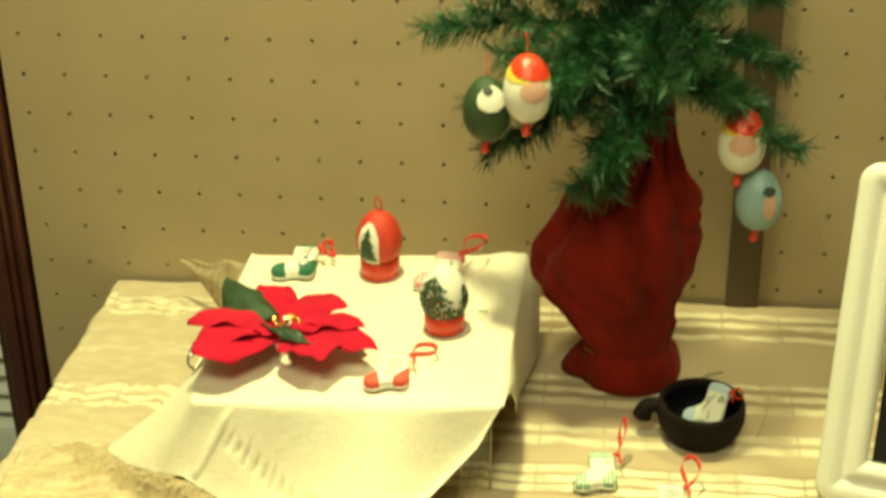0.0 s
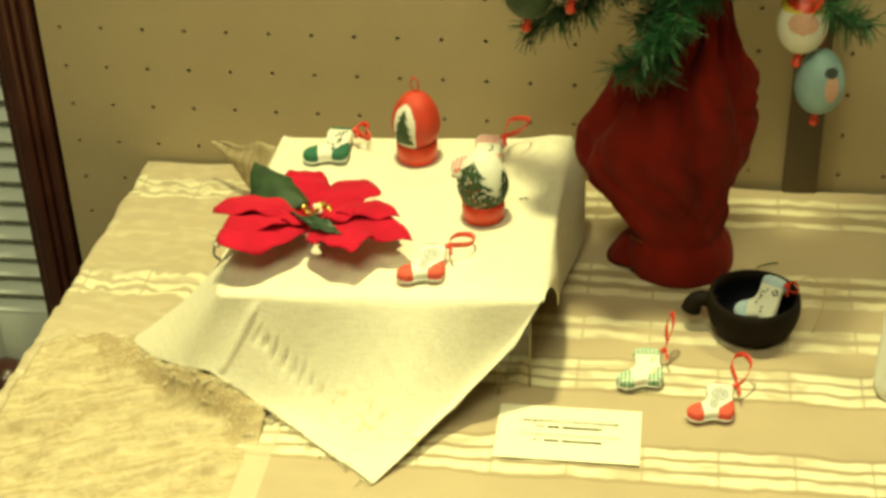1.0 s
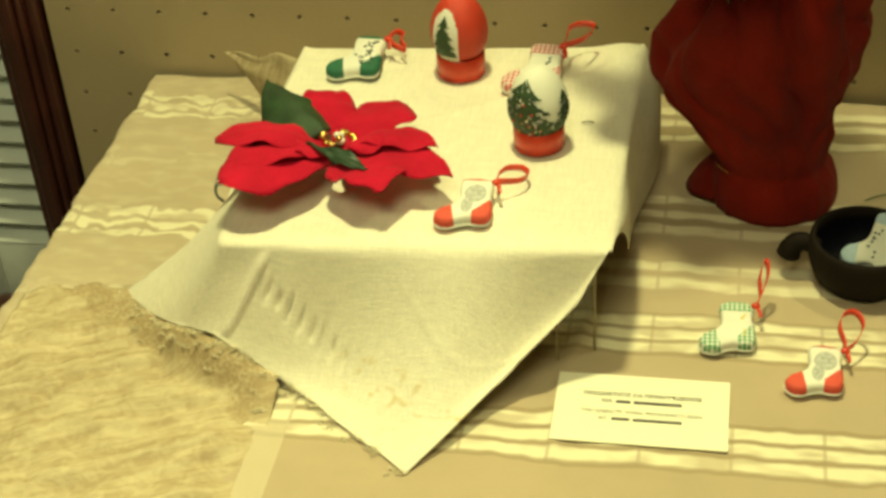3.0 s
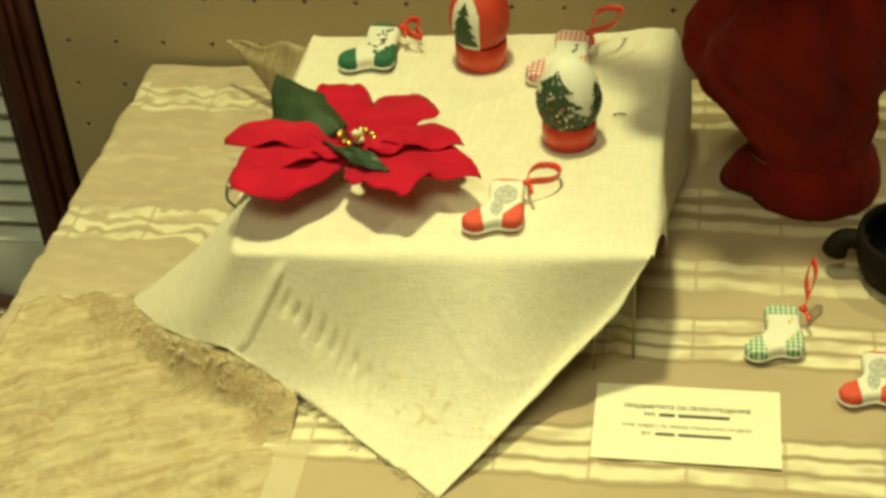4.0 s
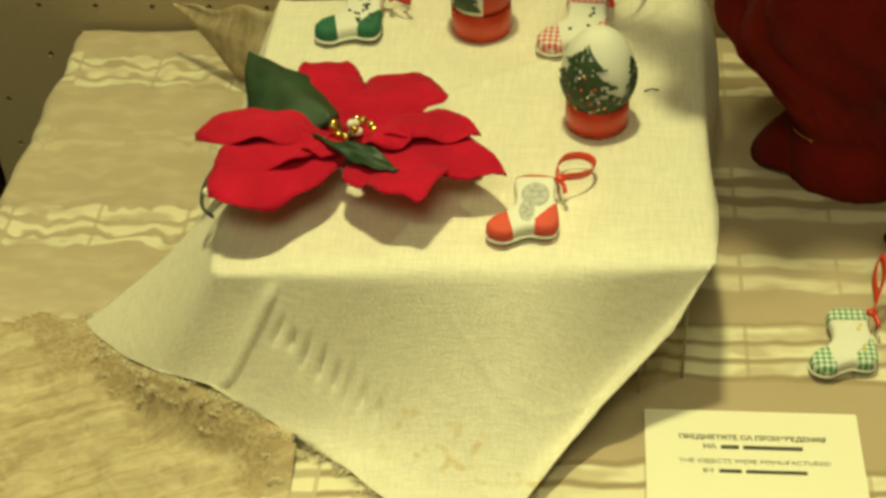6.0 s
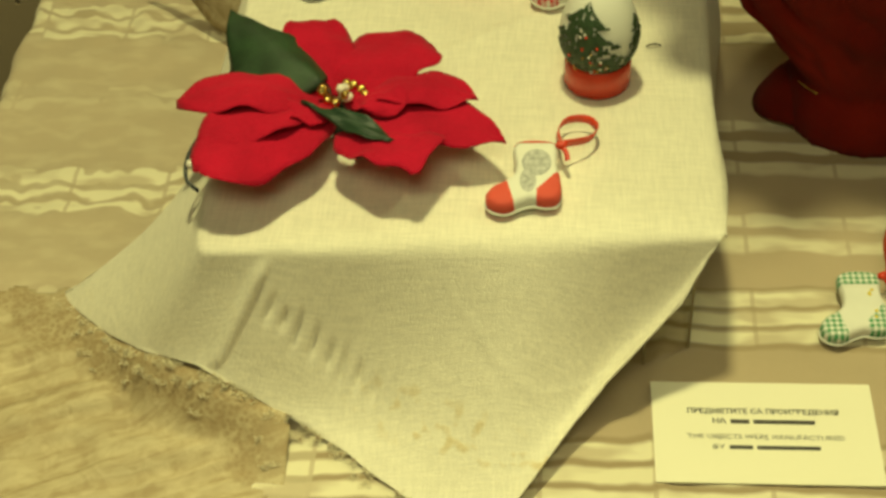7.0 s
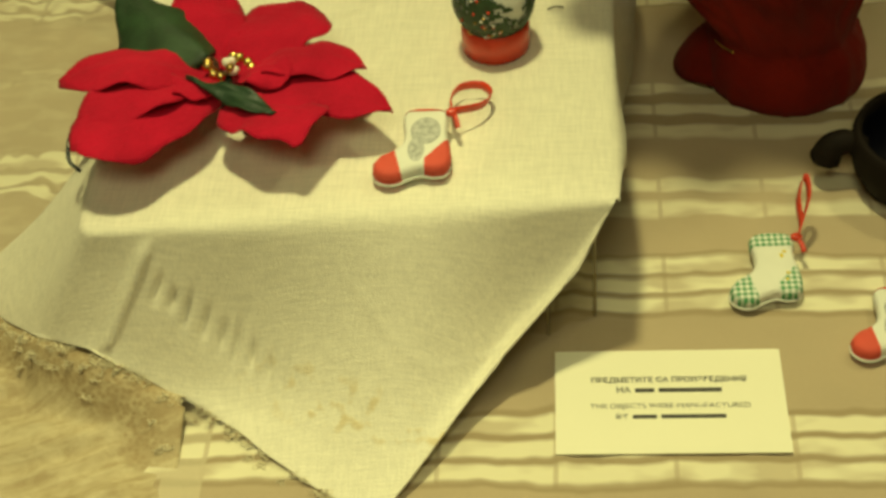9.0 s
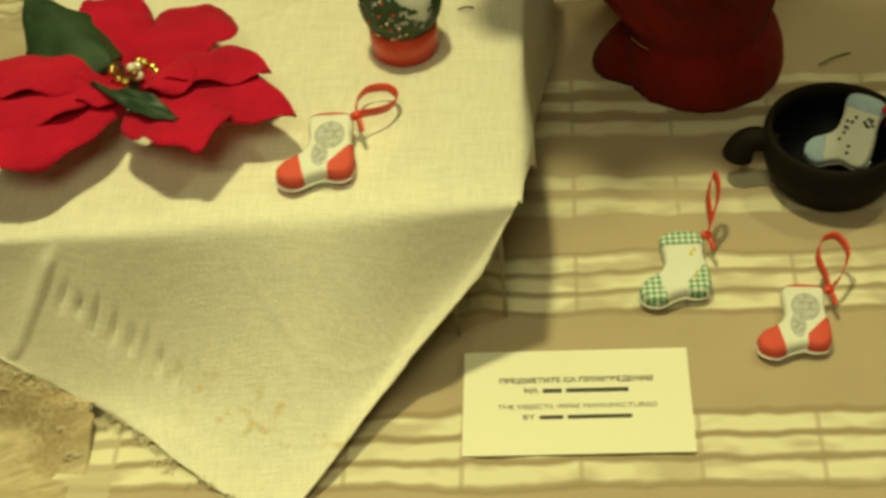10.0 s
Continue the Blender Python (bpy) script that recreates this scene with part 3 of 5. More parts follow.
M_CLEAR = clear_sheet("clear_acrylic")
M_SEAM = mat("acrylic_edge", (0.30, 0.24, 0.14), 0.4, dark=0.8)
stand = thing("display_stand", (0, 0, 0.0058), "clear acrylic box stand with a cut corner under linen", "stand")
CORNERS = [(0.334, -0.386), (0.562, -0.420), (0.590, -0.405), (0.594, -0.124), (0.334, -0.124)]
for (ax, ay), (bx, by) in zip(CORNERS, CORNERS[1:] + CORNERS[:1]):
    d = Vector((bx - ax, by - ay, 0))
    inn = Vector((-d.y, d.x, 0)).normalized() * 0.002
    d = d.normalized() * 0.0012
    bm = bmesh.new()
    lo = [Vector((ax, ay, 0)) + d, Vector((bx, by, 0)) - d, Vector((bx, by, 0)) - d + inn, Vector((ax, ay, 0)) + d + inn]
    ring0, ring1 = [bm.verts.new(p) for p in lo], [bm.verts.new(p + Vector((0, 0, 0.098))) for p in lo]
    for k in range(4):
        bm.faces.new((ring0[k], ring0[(k + 1) % 4], ring1[(k + 1) % 4], ring1[k]))
    bm.faces.new(ring0[::-1]); bm.faces.new(ring1)
    part("side_panel", bm, M_CLEAR, stand, smooth=False)
    bm = bmesh.new(); box(bm, ax - 0.0009, ax + 0.0009, ay - 0.0009, ay + 0.0009, 0.0, 0.098, 0.0004)
    part("glued_edge", bm, M_SEAM, stand, "thin dark glued edge")
bm = bmesh.new()
ring0, ring1 = [bm.verts.new((x, y, 0.0984)) for x, y in CORNERS], [bm.verts.new((x, y, 0.1030)) for x, y in CORNERS]
for k in range(5):
    bm.faces.new((ring0[k], ring0[(k + 1) % 5], ring1[(k + 1) % 5], ring1[k]))
bm.faces.new(ring0[::-1]); bm.faces.new(ring1)
part("top_panel", bm, M_CLEAR, stand, smooth=False)


def napkin():
    """White linen laid over the box: flat on top, a corner hanging to the front, another to the side."""
    bm = bmesh.new()
    n = 160
    def lerp(a, b, t):
        return Vector(a) + (Vector(b) - Vector(a)) * t
    def poly(pts, t):
        """Point at share t of a chain of (share, point)."""
        for (a, p), (b, q) in zip(pts, pts[1:]):
            if t <= b:
                return lerp(p, q, (t - a) / (b - a))
        return Vector(pts[-1][1])
    FL, FR, BL, BR = (BX0 + 0.002, BY0 - 0.013, BZ), (BX1 - 0.002, BY0 + 0.008, BZ), (BX0 - 0.006, BY1 - 0.012, BZ), (BX1, BY1 + 0.012, BZ)
    lu, lv = bm.verts.layers.float.new("u"), bm.verts.layers.float.new("v")
    def patch(fn):
        g = [[bm.verts.new(fn(i / n, j / n)) for j in range(n + 1)] for i in range(n + 1)]
        if fn is front:
            for i in range(n + 1):
                for j in range(n + 1):
                    g[i][j][lu], g[i][j][lv] = i / n, j / n
        for i in range(n):
            for j in range(n):
                bm.faces.new((g[i][j], g[i + 1][j], g[i + 1][j + 1], g[i][j + 1]))
    top = lambda u, v: lerp(lerp(FL, FR, u), lerp(BL, BR, u), v)
    low = [(0.0, (0.262, -0.446, 0.036)), (0.14, (0.302, -0.463, 0.043)), (0.32, (0.366, -0.482, 0.0085)), (0.62, (0.468, -0.560, 0.0052)), (0.80, (0.530, -0.470, 0.031)), (0.93, (0.580, -0.434, 0.076)), (1.0, FR)]
    def front(u, v):
        a, b = lerp(FL, FR, u), poly(low, u)
        own = min(1, u * 8) * (1 - u)
        b.x += 0.0016 * math.sin(u * 37) * own
        b.y += (0.0014 * math.sin(u * 23 + 1) + 0.0008 * math.sin(u * 71)) * own
        p = lerp(a, b, v)
        sag = math.sin(math.pi * v) * min(1, 6 * (1 - u)) * min(1, 8 * u)
        p.z -= 0.027 * sag * ss(0.06, 0.45, u)
        p.z += 0.0022 * noise.noise((u * 5 + v * 2, v * 3, 1.0)) * v * min(1, 8 * u)
        p.z += 0.0016 * math.sin(u * 11 + v * 2) * v * (1 - u) * min(1, 8 * u)
        return p
    patch(top)
    patch(front)
    side = [(0.0, (0.262, -0.446, 0.036)), (0.12, (0.228, -0.416, 0.018)), (0.25, (0.184, -0.374, 0.0080)), (0.45, (0.259, -0.374, 0.058)), (0.62, (0.279, -0.335, 0.088)), (1.0, (0.287, -0.15, 0.101))]
    def left(u, v):
        a, b = lerp(FL, BL, u), poly(side, u)
        p = lerp(a, b, v)
        p.z -= 0.008 * math.sin(math.pi * v) * math.sin(math.pi * min(1, u * 1.6)) ** 2
        p.z = max(p.z, cloth_height(p.x, p.y) + 0.002)
        return p
    patch(left)
    def right(u, v):
        a = lerp(FR, BR, u)
        drop = 0.002 + 0.100 * ss(0.04, 0.5, u)
        out = 0.001 + 0.004 * ss(0.05, 0.3, u) + 0.010 * ss(0.45, 0.9, u) + 0.003 * math.sin(u * 9)
        p = Vector((a.x + out * math.sin(math.pi / 2 * min(1, v * 1.6)), a.y, a.z - drop * v ** 1.15))
        return p
    patch(right)
    def back(u, v):
        a = lerp(BL, BR, u)
        return Vector((a.x, min(-0.012, a.y + 0.012 * math.sin(math.pi / 2 * min(1, v * 2))), a.z - 0.09 * v))
    patch(back)
    bmesh.ops.remove_doubles(bm, verts=bm.verts, dist=0.0004)
    inner = [v for v in bm.verts if not v.is_boundary]
    for _ in range(80):
        bmesh.ops.smooth_vert(bm, verts=inner, factor=0.5, use_axis_x=True, use_axis_y=True, use_axis_z=True)
    for v in bm.verts:
        x, y, z = v.co
        # plumped back corner, faint ironing creases and lifts
        v.co.z += 0.010 * math.exp(-((x - 0.588) / 0.020) ** 2 - ((y + 0.145) / 0.045) ** 2)
        v.co.z += 0.0014 * noise.noise((x * 22, y * 22, 3.0)) + 0.0004 * noise.noise((x * 90, y * 90, 6.0))
        u, w = v[lu], v[lv]
        if w > 0.04:
            # puckered drawn-thread slits in a slanting row, a ridge at the corner of the stand, pressed folds
            off = w - 0.40 - 0.75 * (u - 0.19)
            amp = math.exp(-(off / (0.085 + 0.02 * math.sin(u * 140))) ** 2) * ss(0.16, 0.19, u) * ss(0.46, 0.36, u)
            v.co.y += 0.0042 * amp * max(0.0, math.sin(u * 2 * math.pi / 0.029 + 0.5 * math.sin(u * 60))) ** 2
            v.co.z -= 0.0030 * amp * max(0.0, math.sin(u * 2 * math.pi / 0.029 + 0.5 * math.sin(u * 60))) ** 2
            q = u - 0.145
            v.co.y -= 0.0036 * (math.exp(-(q / 0.014) ** 2) if q < 0 else math.exp(-(q / 0.006) ** 2)) * ss(0.04, 0.2, w) * ss(1.02, 0.8, w)
            q = u - 0.42 - 0.55 * w
            v.co.z += 0.0005 * math.exp(-(q / 0.014) ** 2) * ss(0.04, 0.25, w) * ss(1.0, 0.85, w)
        if z > 0.1:
            d = (x - 0.46) * 0.55 - (y + 0.23) * 0.835
            v.co.z += 0.0012 * math.exp(-(d / 0.004) ** 2) * ss(-0.34, -0.28, y)
    return bm


nap = thing("linen_napkin", (0, 0, 0), "white linen cloth with lace edging draped over a box", "cloth")
lin = part("linen", napkin(), M_LINEN, nap)
so = lin.modifiers.new("thick", "SOLIDIFY"); so.thickness = 0.0010; so.offset = 1


HEM = [(0.180, -0.372, 0.0085), (0.228, -0.418, 0.0175), (0.262, -0.448, 0.0345), (0.302, -0.465, 0.041), (0.334, -0.475, 0.024), (0.366, -0.483, 0.0095), (0.418, -0.522, 0.0070), (0.468, -0.562, 0.0062)]


def motif(bm, bd, c, size, rn):
    """A crocheted flower: a wavering loop of thread with smaller loops round it and a few dark knots."""
    ph = rn.uniform(0, 6.28)
    lobes = rn.choice((3, 4, 5))
    pts = []
    for k in range(13):
        a = 2 * math.pi * k / 12
        r = size * (0.62 + 0.38 * math.cos(lobes * a + ph))
        pts.append(c + Vector((r * math.cos(a + ph), 0.8 * r * math.sin(a + ph), 0.0006 * math.sin(3 * a))))
    tube(bm, pts, rn.uniform(0.0003, 0.00045), 5)
    for k in range(rn.choice((1, 2, 3))):
        a = rn.uniform(0, 6.28)
        o = c + Vector((size * 1.05 * math.cos(a), size * 0.9 * math.sin(a), -0.0004))
        rr = size * rn.uniform(0.3, 0.5)
        tube(bm, [o + Vector((rr * math.cos(q), rr * 0.8 * math.sin(q), 0)) for q in np.linspace(ph, ph + 6.28, 8)], 0.0003, 4)
    if rn.random() < 0.35:
        blob(bd, c + Vector((rn.uniform(-0.3, 0.3) * size, rn.uniform(-0.3, 0.3) * size, -0.0002)), size * 0.24, size * 0.22, 0.0005, 6, 4)


def lace_edge():
    """Crocheted flowers along the napkin's front left hem."""
    bm, bd = bmesh.new(), bmesh.new()
    rn = random.Random(17)
    chain = spline(HEM, 9)
    for i, p in enumerate(chain[:-1]):
        d = (chain[i + 1] - p).normalized()
        out = Vector((d.y, -d.x, 0)).normalized()
        if out.y > 0:
            out = -out
        for row in range(2):
            if rn.random() < 0.30 + 0.35 * row:
                continue
            c = p + d * rn.uniform(-0.004, 0.004) + out * (0.002 + 0.006 * row + rn.uniform(-0.002, 0.001)) + Vector((0, 0, 0.0010 - 0.004 * row))
            c.z = max(c.z, cloth_height(c.x, c.y) + 0.0018)
            motif(bm, bd, c, rn.uniform(0.0028, 0.0044), rn)
    tagged(part("lace_edging", bm, M_LACE, nap, "beige crocheted lace edging"), kind="stuff")
    tagged(part("lace_knots", bd, M_LACE_D, nap, "small brown knots in the lace"), kind="stuff")


lace_edge()


def hem_at(x):
    """Depth and height of the napkin's hem over a place."""
    for (x0, y0, z0), (x1, y1, z1) in zip(HEM, HEM[1:]):
        if x <= x1:
            t = max(0.0, (x - x0) / (x1 - x0))
            return y0 + (y1 - y0) * t, z0 + (z1 - z0) * t
    return HEM[-1][1:]


def lace_height(x, y):
    """Sheer lace in slanting wrinkles; bunched up under the napkin's hem, flat at its own edge."""
    hy, hz = hem_at(x)
    edge = ss(0.352, 0.315, x)
    s = (y - 0.50 * x) * 1.0
    f = 0.5 + 0.5 * math.sin(s * 95 + 4.0 * noise.noise((x * 9, y * 9, 1)))
    g = 0.5 + 0.5 * math.sin(s * 330 + 6.0 * noise.noise((x * 12, y * 12, 5)))
    z = cloth_height(x, y) + 0.0006 + edge * (0.0010 + 0.0050 * f ** 3 * ss(-0.38, -0.44, y) + 0.0040 * g ** 2 * max(0.0, 0.5 + noise.noise((x * 20, y * 20, 3)))
                                            + 0.0016 * abs(noise.noise((x * 24, y * 40, 8))))
    heap = 0.92 * (hz - 0.003) * math.exp(-((y - hy + 0.002) / 0.022) ** 2)
    return max(z, cloth_height(x, y) + 0.0006 + heap + 0.0012 * noise.noise((x * 40, y * 40, 2.5)) * edge)


def lace_cloth():
    """A cream lace cloth crumpled on the tablecloth, its border reaching under the hanging corner."""
    def inside(x, y):
        edge = 0.352 - 0.10 * (y + 0.47) * (1 if y < -0.47 else 3.2)
        top = -0.372 - 0.40 * max(0, x - 0.20) - 0.25 * max(0, 0.16 - x)
        return x < edge + 0.003 * math.sin(y * 160) and y < top + 0.004 * math.sin(x * 170)
    bm = bmesh.new()
    st = 0.003
    grid = {}
    def vert(i, j):
        if (i, j) not in grid:
            x, y = 0.100 + st * i, -0.36 - st * j
            z = lace_height(x, y)
            grid[i, j] = bm.verts.new((x, y, z))
        return grid[i, j]
    for i in range(84):
        for j in range(95):
            x, y = 0.100 + st * (i + 0.5), -0.36 - st * (j + 0.5)
            if inside(x, y):
                bm.faces.new((vert(i, j), vert(i + 1, j), vert(i + 1, j + 1), vert(i, j + 1)))
    d = mesh_ob("lace_cloth", bm, M_LACECLOTH)
    tagged(d, "crumpled cream lace cloth with a netted border on the tablecloth", "cloth")
    m = d.modifiers.new("thick", "SOLIDIFY"); m.thickness = 0.0004
    # netted border in the shade of the hanging corner: bars of thread and small blossoms
    rnd = random.Random(11)
    bm, bk = bmesh.new(), bmesh.new()
    spots = [(x, -0.404 - 0.60 * (x - 0.215) + q) for x in np.arange(0.205, 0.345, 0.003) for q in np.arange(-0.030, 0.008, 0.004)]
    for k in range(40):
        x, y = rnd.choice(spots)
        motif(bm, bk, Vector((x, y, lace_height(x, y) + 0.0006)), rnd.uniform(0.0024, 0.0046), rnd)
    tagged(part("lace_blossoms", bm, M_LACE, d, "beige crocheted blossoms"), kind="stuff")
    tagged(part("lace_knots", bk, M_LACE_D, d, "brown knots"), kind="stuff")
    # lace corner of the napkin reaching out behind the box
    bm = bmesh.new()
    tip, a, b = Vector((0.185, -0.046, 0.056)), Vector((0.296, -0.112, 0.092)), Vector((0.282, -0.128, 0.016))
    g = []
    for i in range(15):
        u = i / 14
        row = []
        for j in range(9):
            v = j / 8
            p = tip.lerp(a.lerp(b, v), u)
            p.z += 0.004 * math.sin(u * 13 + v * 4) * math.sin(math.pi * u) - 0.012 * math.sin(math.pi * u) * v
            p.x += 0.003 * math.sin(v * 9)
            p.z = max(p.z, cloth_height(p.x, p.y) + 0.003)
            row.append(bm.verts.new(p))
        g.append(row)
    for p, q in zip(g, g[1:]):
        for k in range(8):
            bm.faces.new((p[k], p[k + 1], q[k + 1], q[k]))
    bmesh.ops.remove_doubles(bm, verts=bm.verts, dist=0.0002)
    ob = part("folded_corner", bm, M_LACECLOTH, nap, "cream lace corner of the cloth")
    m = ob.modifiers.new("thick", "SOLIDIFY"); m.thickness = 0.0012


lace_cloth()


# ---- poinsettia ----
def petal(bm, root, tip, width, up, shape=0.45, cup=0.25, twist=0.0, n=16, w=6, fold=0.5, full=0.6, blunt=0.02, skew=1.0):
    """A leaf from root to tip: widest at share `shape`, arched by `up`, folded along the midrib."""
    root, tip = Vector(root), Vector(tip)
    ax = tip - root
    L = ax.length
    d = ax.normalized()
    side = d.cross(Vector((0, 0, 1))).normalized()
    side = Matrix.Rotation(radians(twist), 3, d) @ side
    nrm = side.cross(d)
    g = []
    for i in range(n + 1):
        t = i / n
        prof = (math.sin(math.pi * t ** (math.log(0.5) / math.log(shape)))) ** full if 0 < t < 1 else 0.0
        half = width / 2 * max(prof, 0.10 if t < 0.5 else blunt * (1 if t < 1 else 0.8))
        mid = root + ax * t + nrm * (up * math.sin(math.pi * t))
        row = []
        for k in range(-w, w + 1):
            s = k / w
            ruffle = (0.0026 * math.sin(t * 9 + s * 2 + root.x * 900) + 0.0012 * math.sin(t * 21 + tip.x * 700)) * abs(s) + 0.0012 * noise.noise((t * 4 + tip.x * 50, s * 3, tip.y * 50))
            half_s = half * (1 + 0.10 * math.sin(t * 13 + tip.y * 400) * t) * (skew if s > 0 else 1)
            row.append(bm.verts.new(mid + side * (half_s * s) + nrm * (-cup * half * (abs(s) ** 1.5) * fold + ruffle)))
        g.append(row)
    for a, b in zip(g, g[1:]):
        for k in range(2 * w):
            bm.faces.new((a[k], a[k + 1], b[k + 1], b[k]))
    bmesh.ops.remove_doubles(bm, verts=bm.verts, dist=0.00005)


def add_petal(name, parent, material, label="", **kw):
    bm = bmesh.new()
    petal(bm, **kw)
    ob = part(name, bm, material, parent, label)
    m = ob.modifiers.new("thick", "SOLIDIFY"); m.thickness = 0.0008
    return ob


PC = Vector((0.374, -0.332, 0.138))
flower = thing("poinsettia_flower", (0, 0, 0), "red fabric poinsettia with gold beads lying on white linen", "artificial flower")
bm = bmesh.new()
tube(bm, spline([(0.372, -0.330, 0.1165), (0.374, -0.332, 0.128), PC], 4), 0.006, 8, 0.7)
part("calyx", bm, M_LEAF_D, flower)
PETALS = (
    # tip, width, arch, widest share, twist, fullness, blunt end
    ((0.281, -0.352, 0.154), 0.050, 0.012, 0.50, 8, 0.70, 0.14),
    ((0.300, -0.388, 0.155), 0.044, 0.009, 0.56, 4, 0.60, 0.10),
    ((0.307, -0.416, 0.155), 0.056, 0.005, 0.56, -6, 0.38, 0.30),
    ((0.351, -0.262, 0.149), 0.048, 0.003, 0.72, 10, 0.55, 0.70),
    ((0.418, -0.272, 0.146), 0.072, 0.007, 0.60, -10, 0.40, 0.42),
    ((0.459, -0.338, 0.147), 0.044, 0.012, 0.52, -12, 0.60, 0.12),
    ((0.477, -0.372, 0.142), 0.056, 0.010, 0.40, -2, 0.85, 0.03),
    ((0.418, -0.354, 0.157), 0.024, 0.004, 0.66, 10, 0.40, 0.40),
    ((0.350, -0.366, 0.154), 0.028, 0.003, 0.55, 0, 0.60, 0.20),
)
for tip, width, up, shape, tw, full, blunt in PETALS:
    d = (Vector(tip) - PC).normalized()
    add_petal("petal", flower, M_PETAL, root=PC + d * 0.006, tip=tip, width=width, up=up, shape=shape, twist=tw, full=full, blunt=blunt)
add_petal("petal", flower, M_PETAL, root=PC + Vector((0.004, -0.034, 0.004)), tip=(0.436, -0.393, 0.153), width=0.045, up=0.003, shape=0.60, twist=-6, full=0.25, blunt=0.85)
add_petal("leaf", flower, M_LEAF, "dull green fabric leaf", root=PC + Vector((-0.010, 0.004, 0.012)), tip=(0.300, -0.262, 0.156), width=0.080, up=0.004, shape=0.36, twist=-10, full=0.9, cup=0.7, skew=0.42)
add_petal("leaf", flower, M_LEAF_D, "small dark green leaf", root=PC + Vector((-0.020, -0.014, 0.012)), tip=(0.412, -0.384, 0.153), width=0.013, up=0.003, shape=0.65, twist=12, blunt=0.5)
rnd = random.Random(3)
for k in range(13):
    a = rnd.uniform(0, 6.28); r = rnd.uniform(0.002, 0.016)
    c = PC + Vector((0.004 + r * math.cos(a), -0.004 + 0.6 * r * math.sin(a), 0.008 + rnd.uniform(0, 0.006)))
    bm = bmesh.new(); blob(bm, c, 0.0030, u=10, v=8)
    tube(bm, [PC, c], 0.0006, 5)
    part("bead", bm, M_GOLD if k % 4 else M_PEARL, flower, "gold bead on a wire" if k % 4 else "pearl bead on a wire")
bm = bmesh.new()
tube(bm, spline([(0.297, -0.376, 0.146), (0.291, -0.384, 0.138), (0.291, -0.394, 0.130), (0.299, -0.402, 0.1285)], 6), 0.0012, 6)
part("wire", bm, M_SPECK, flower, "bent dark wire end")
for c in ((0.2935, -0.388, 0.1365),):
    bm = bmesh.new(); blob(bm, c, 0.0030, u=10, v=8)
    part("bead", bm, M_PEARL, flower, "clear glass bead")


# ---- padded boot ornaments ----
BOOT = [(-0.0246, 0.0118), (-0.0236, 0.0052), (-0.0180, 0.0008), (-0.0110, 0.0002), (-0.0035, 0.0042), (0.0050, 0.0072), (0.0125, 0.0056), (0.0200, 0.0072), (0.0232, 0.0150), (0.0222, 0.0290),
        (0.0205, 0.0400), (0.0216, 0.0520), (0.0185, 0.0572), (0.0110, 0.0590), (0.0010, 0.0590), (-0.0062, 0.0562), (-0.0078, 0.0500), (-0.0064, 0.0370), (-0.0080, 0.0285), (-0.0140, 0.0222), (-0.0205, 0.0180)]


def smooth_outline(poly, n=4):
    p = [Vector((*q, 0)) for q in poly]
    s = spline(p + [p[0]], n)[:-1]
    return [(q.x, q.y) for q in s]


def pillow(bm, poly, half, grow=0.0):
    """A cushion over a flat outline."""
    area = sum(x0 * y1 - x1 * y0 for (x0, y0), (x1, y1) in zip(poly, poly[1:] + poly[:1]))
    sgn = 1 if area > 0 else -1
    N = len(poly)
    nor = []
    for i in range(N):
        (x0, y0), (x1, y1) = poly[i - 1], poly[(i + 1) % N]
        d = Vector((x1 - x0, y1 - y0))
        d = d.normalized() if d.length > 1e-9 else Vector((1, 0))
        nor.append((-d.y * sgn, d.x * sgn))
    rings = []
    for inset, h in ((0.0030, -1.0), (0.0015, -0.86), (0.0004, -0.5), (0.0, 0.0), (0.0004, 0.5), (0.0015, 0.86), (0.0030, 1.0)):
        rings.append([bm.verts.new((x + nx * (inset - grow), y + ny * (inset - grow), h * (half + grow))) for (x, y), (nx, ny) in zip(poly, nor)])
    for a, b in zip(rings, rings[1:]):
        for k in range(N):
            bm.faces.new((a[k], a[(k + 1) % N], b[(k + 1) % N], b[k]))
    bm.faces.new(rings[0][::-1])
    bm.faces.new(rings[-1])


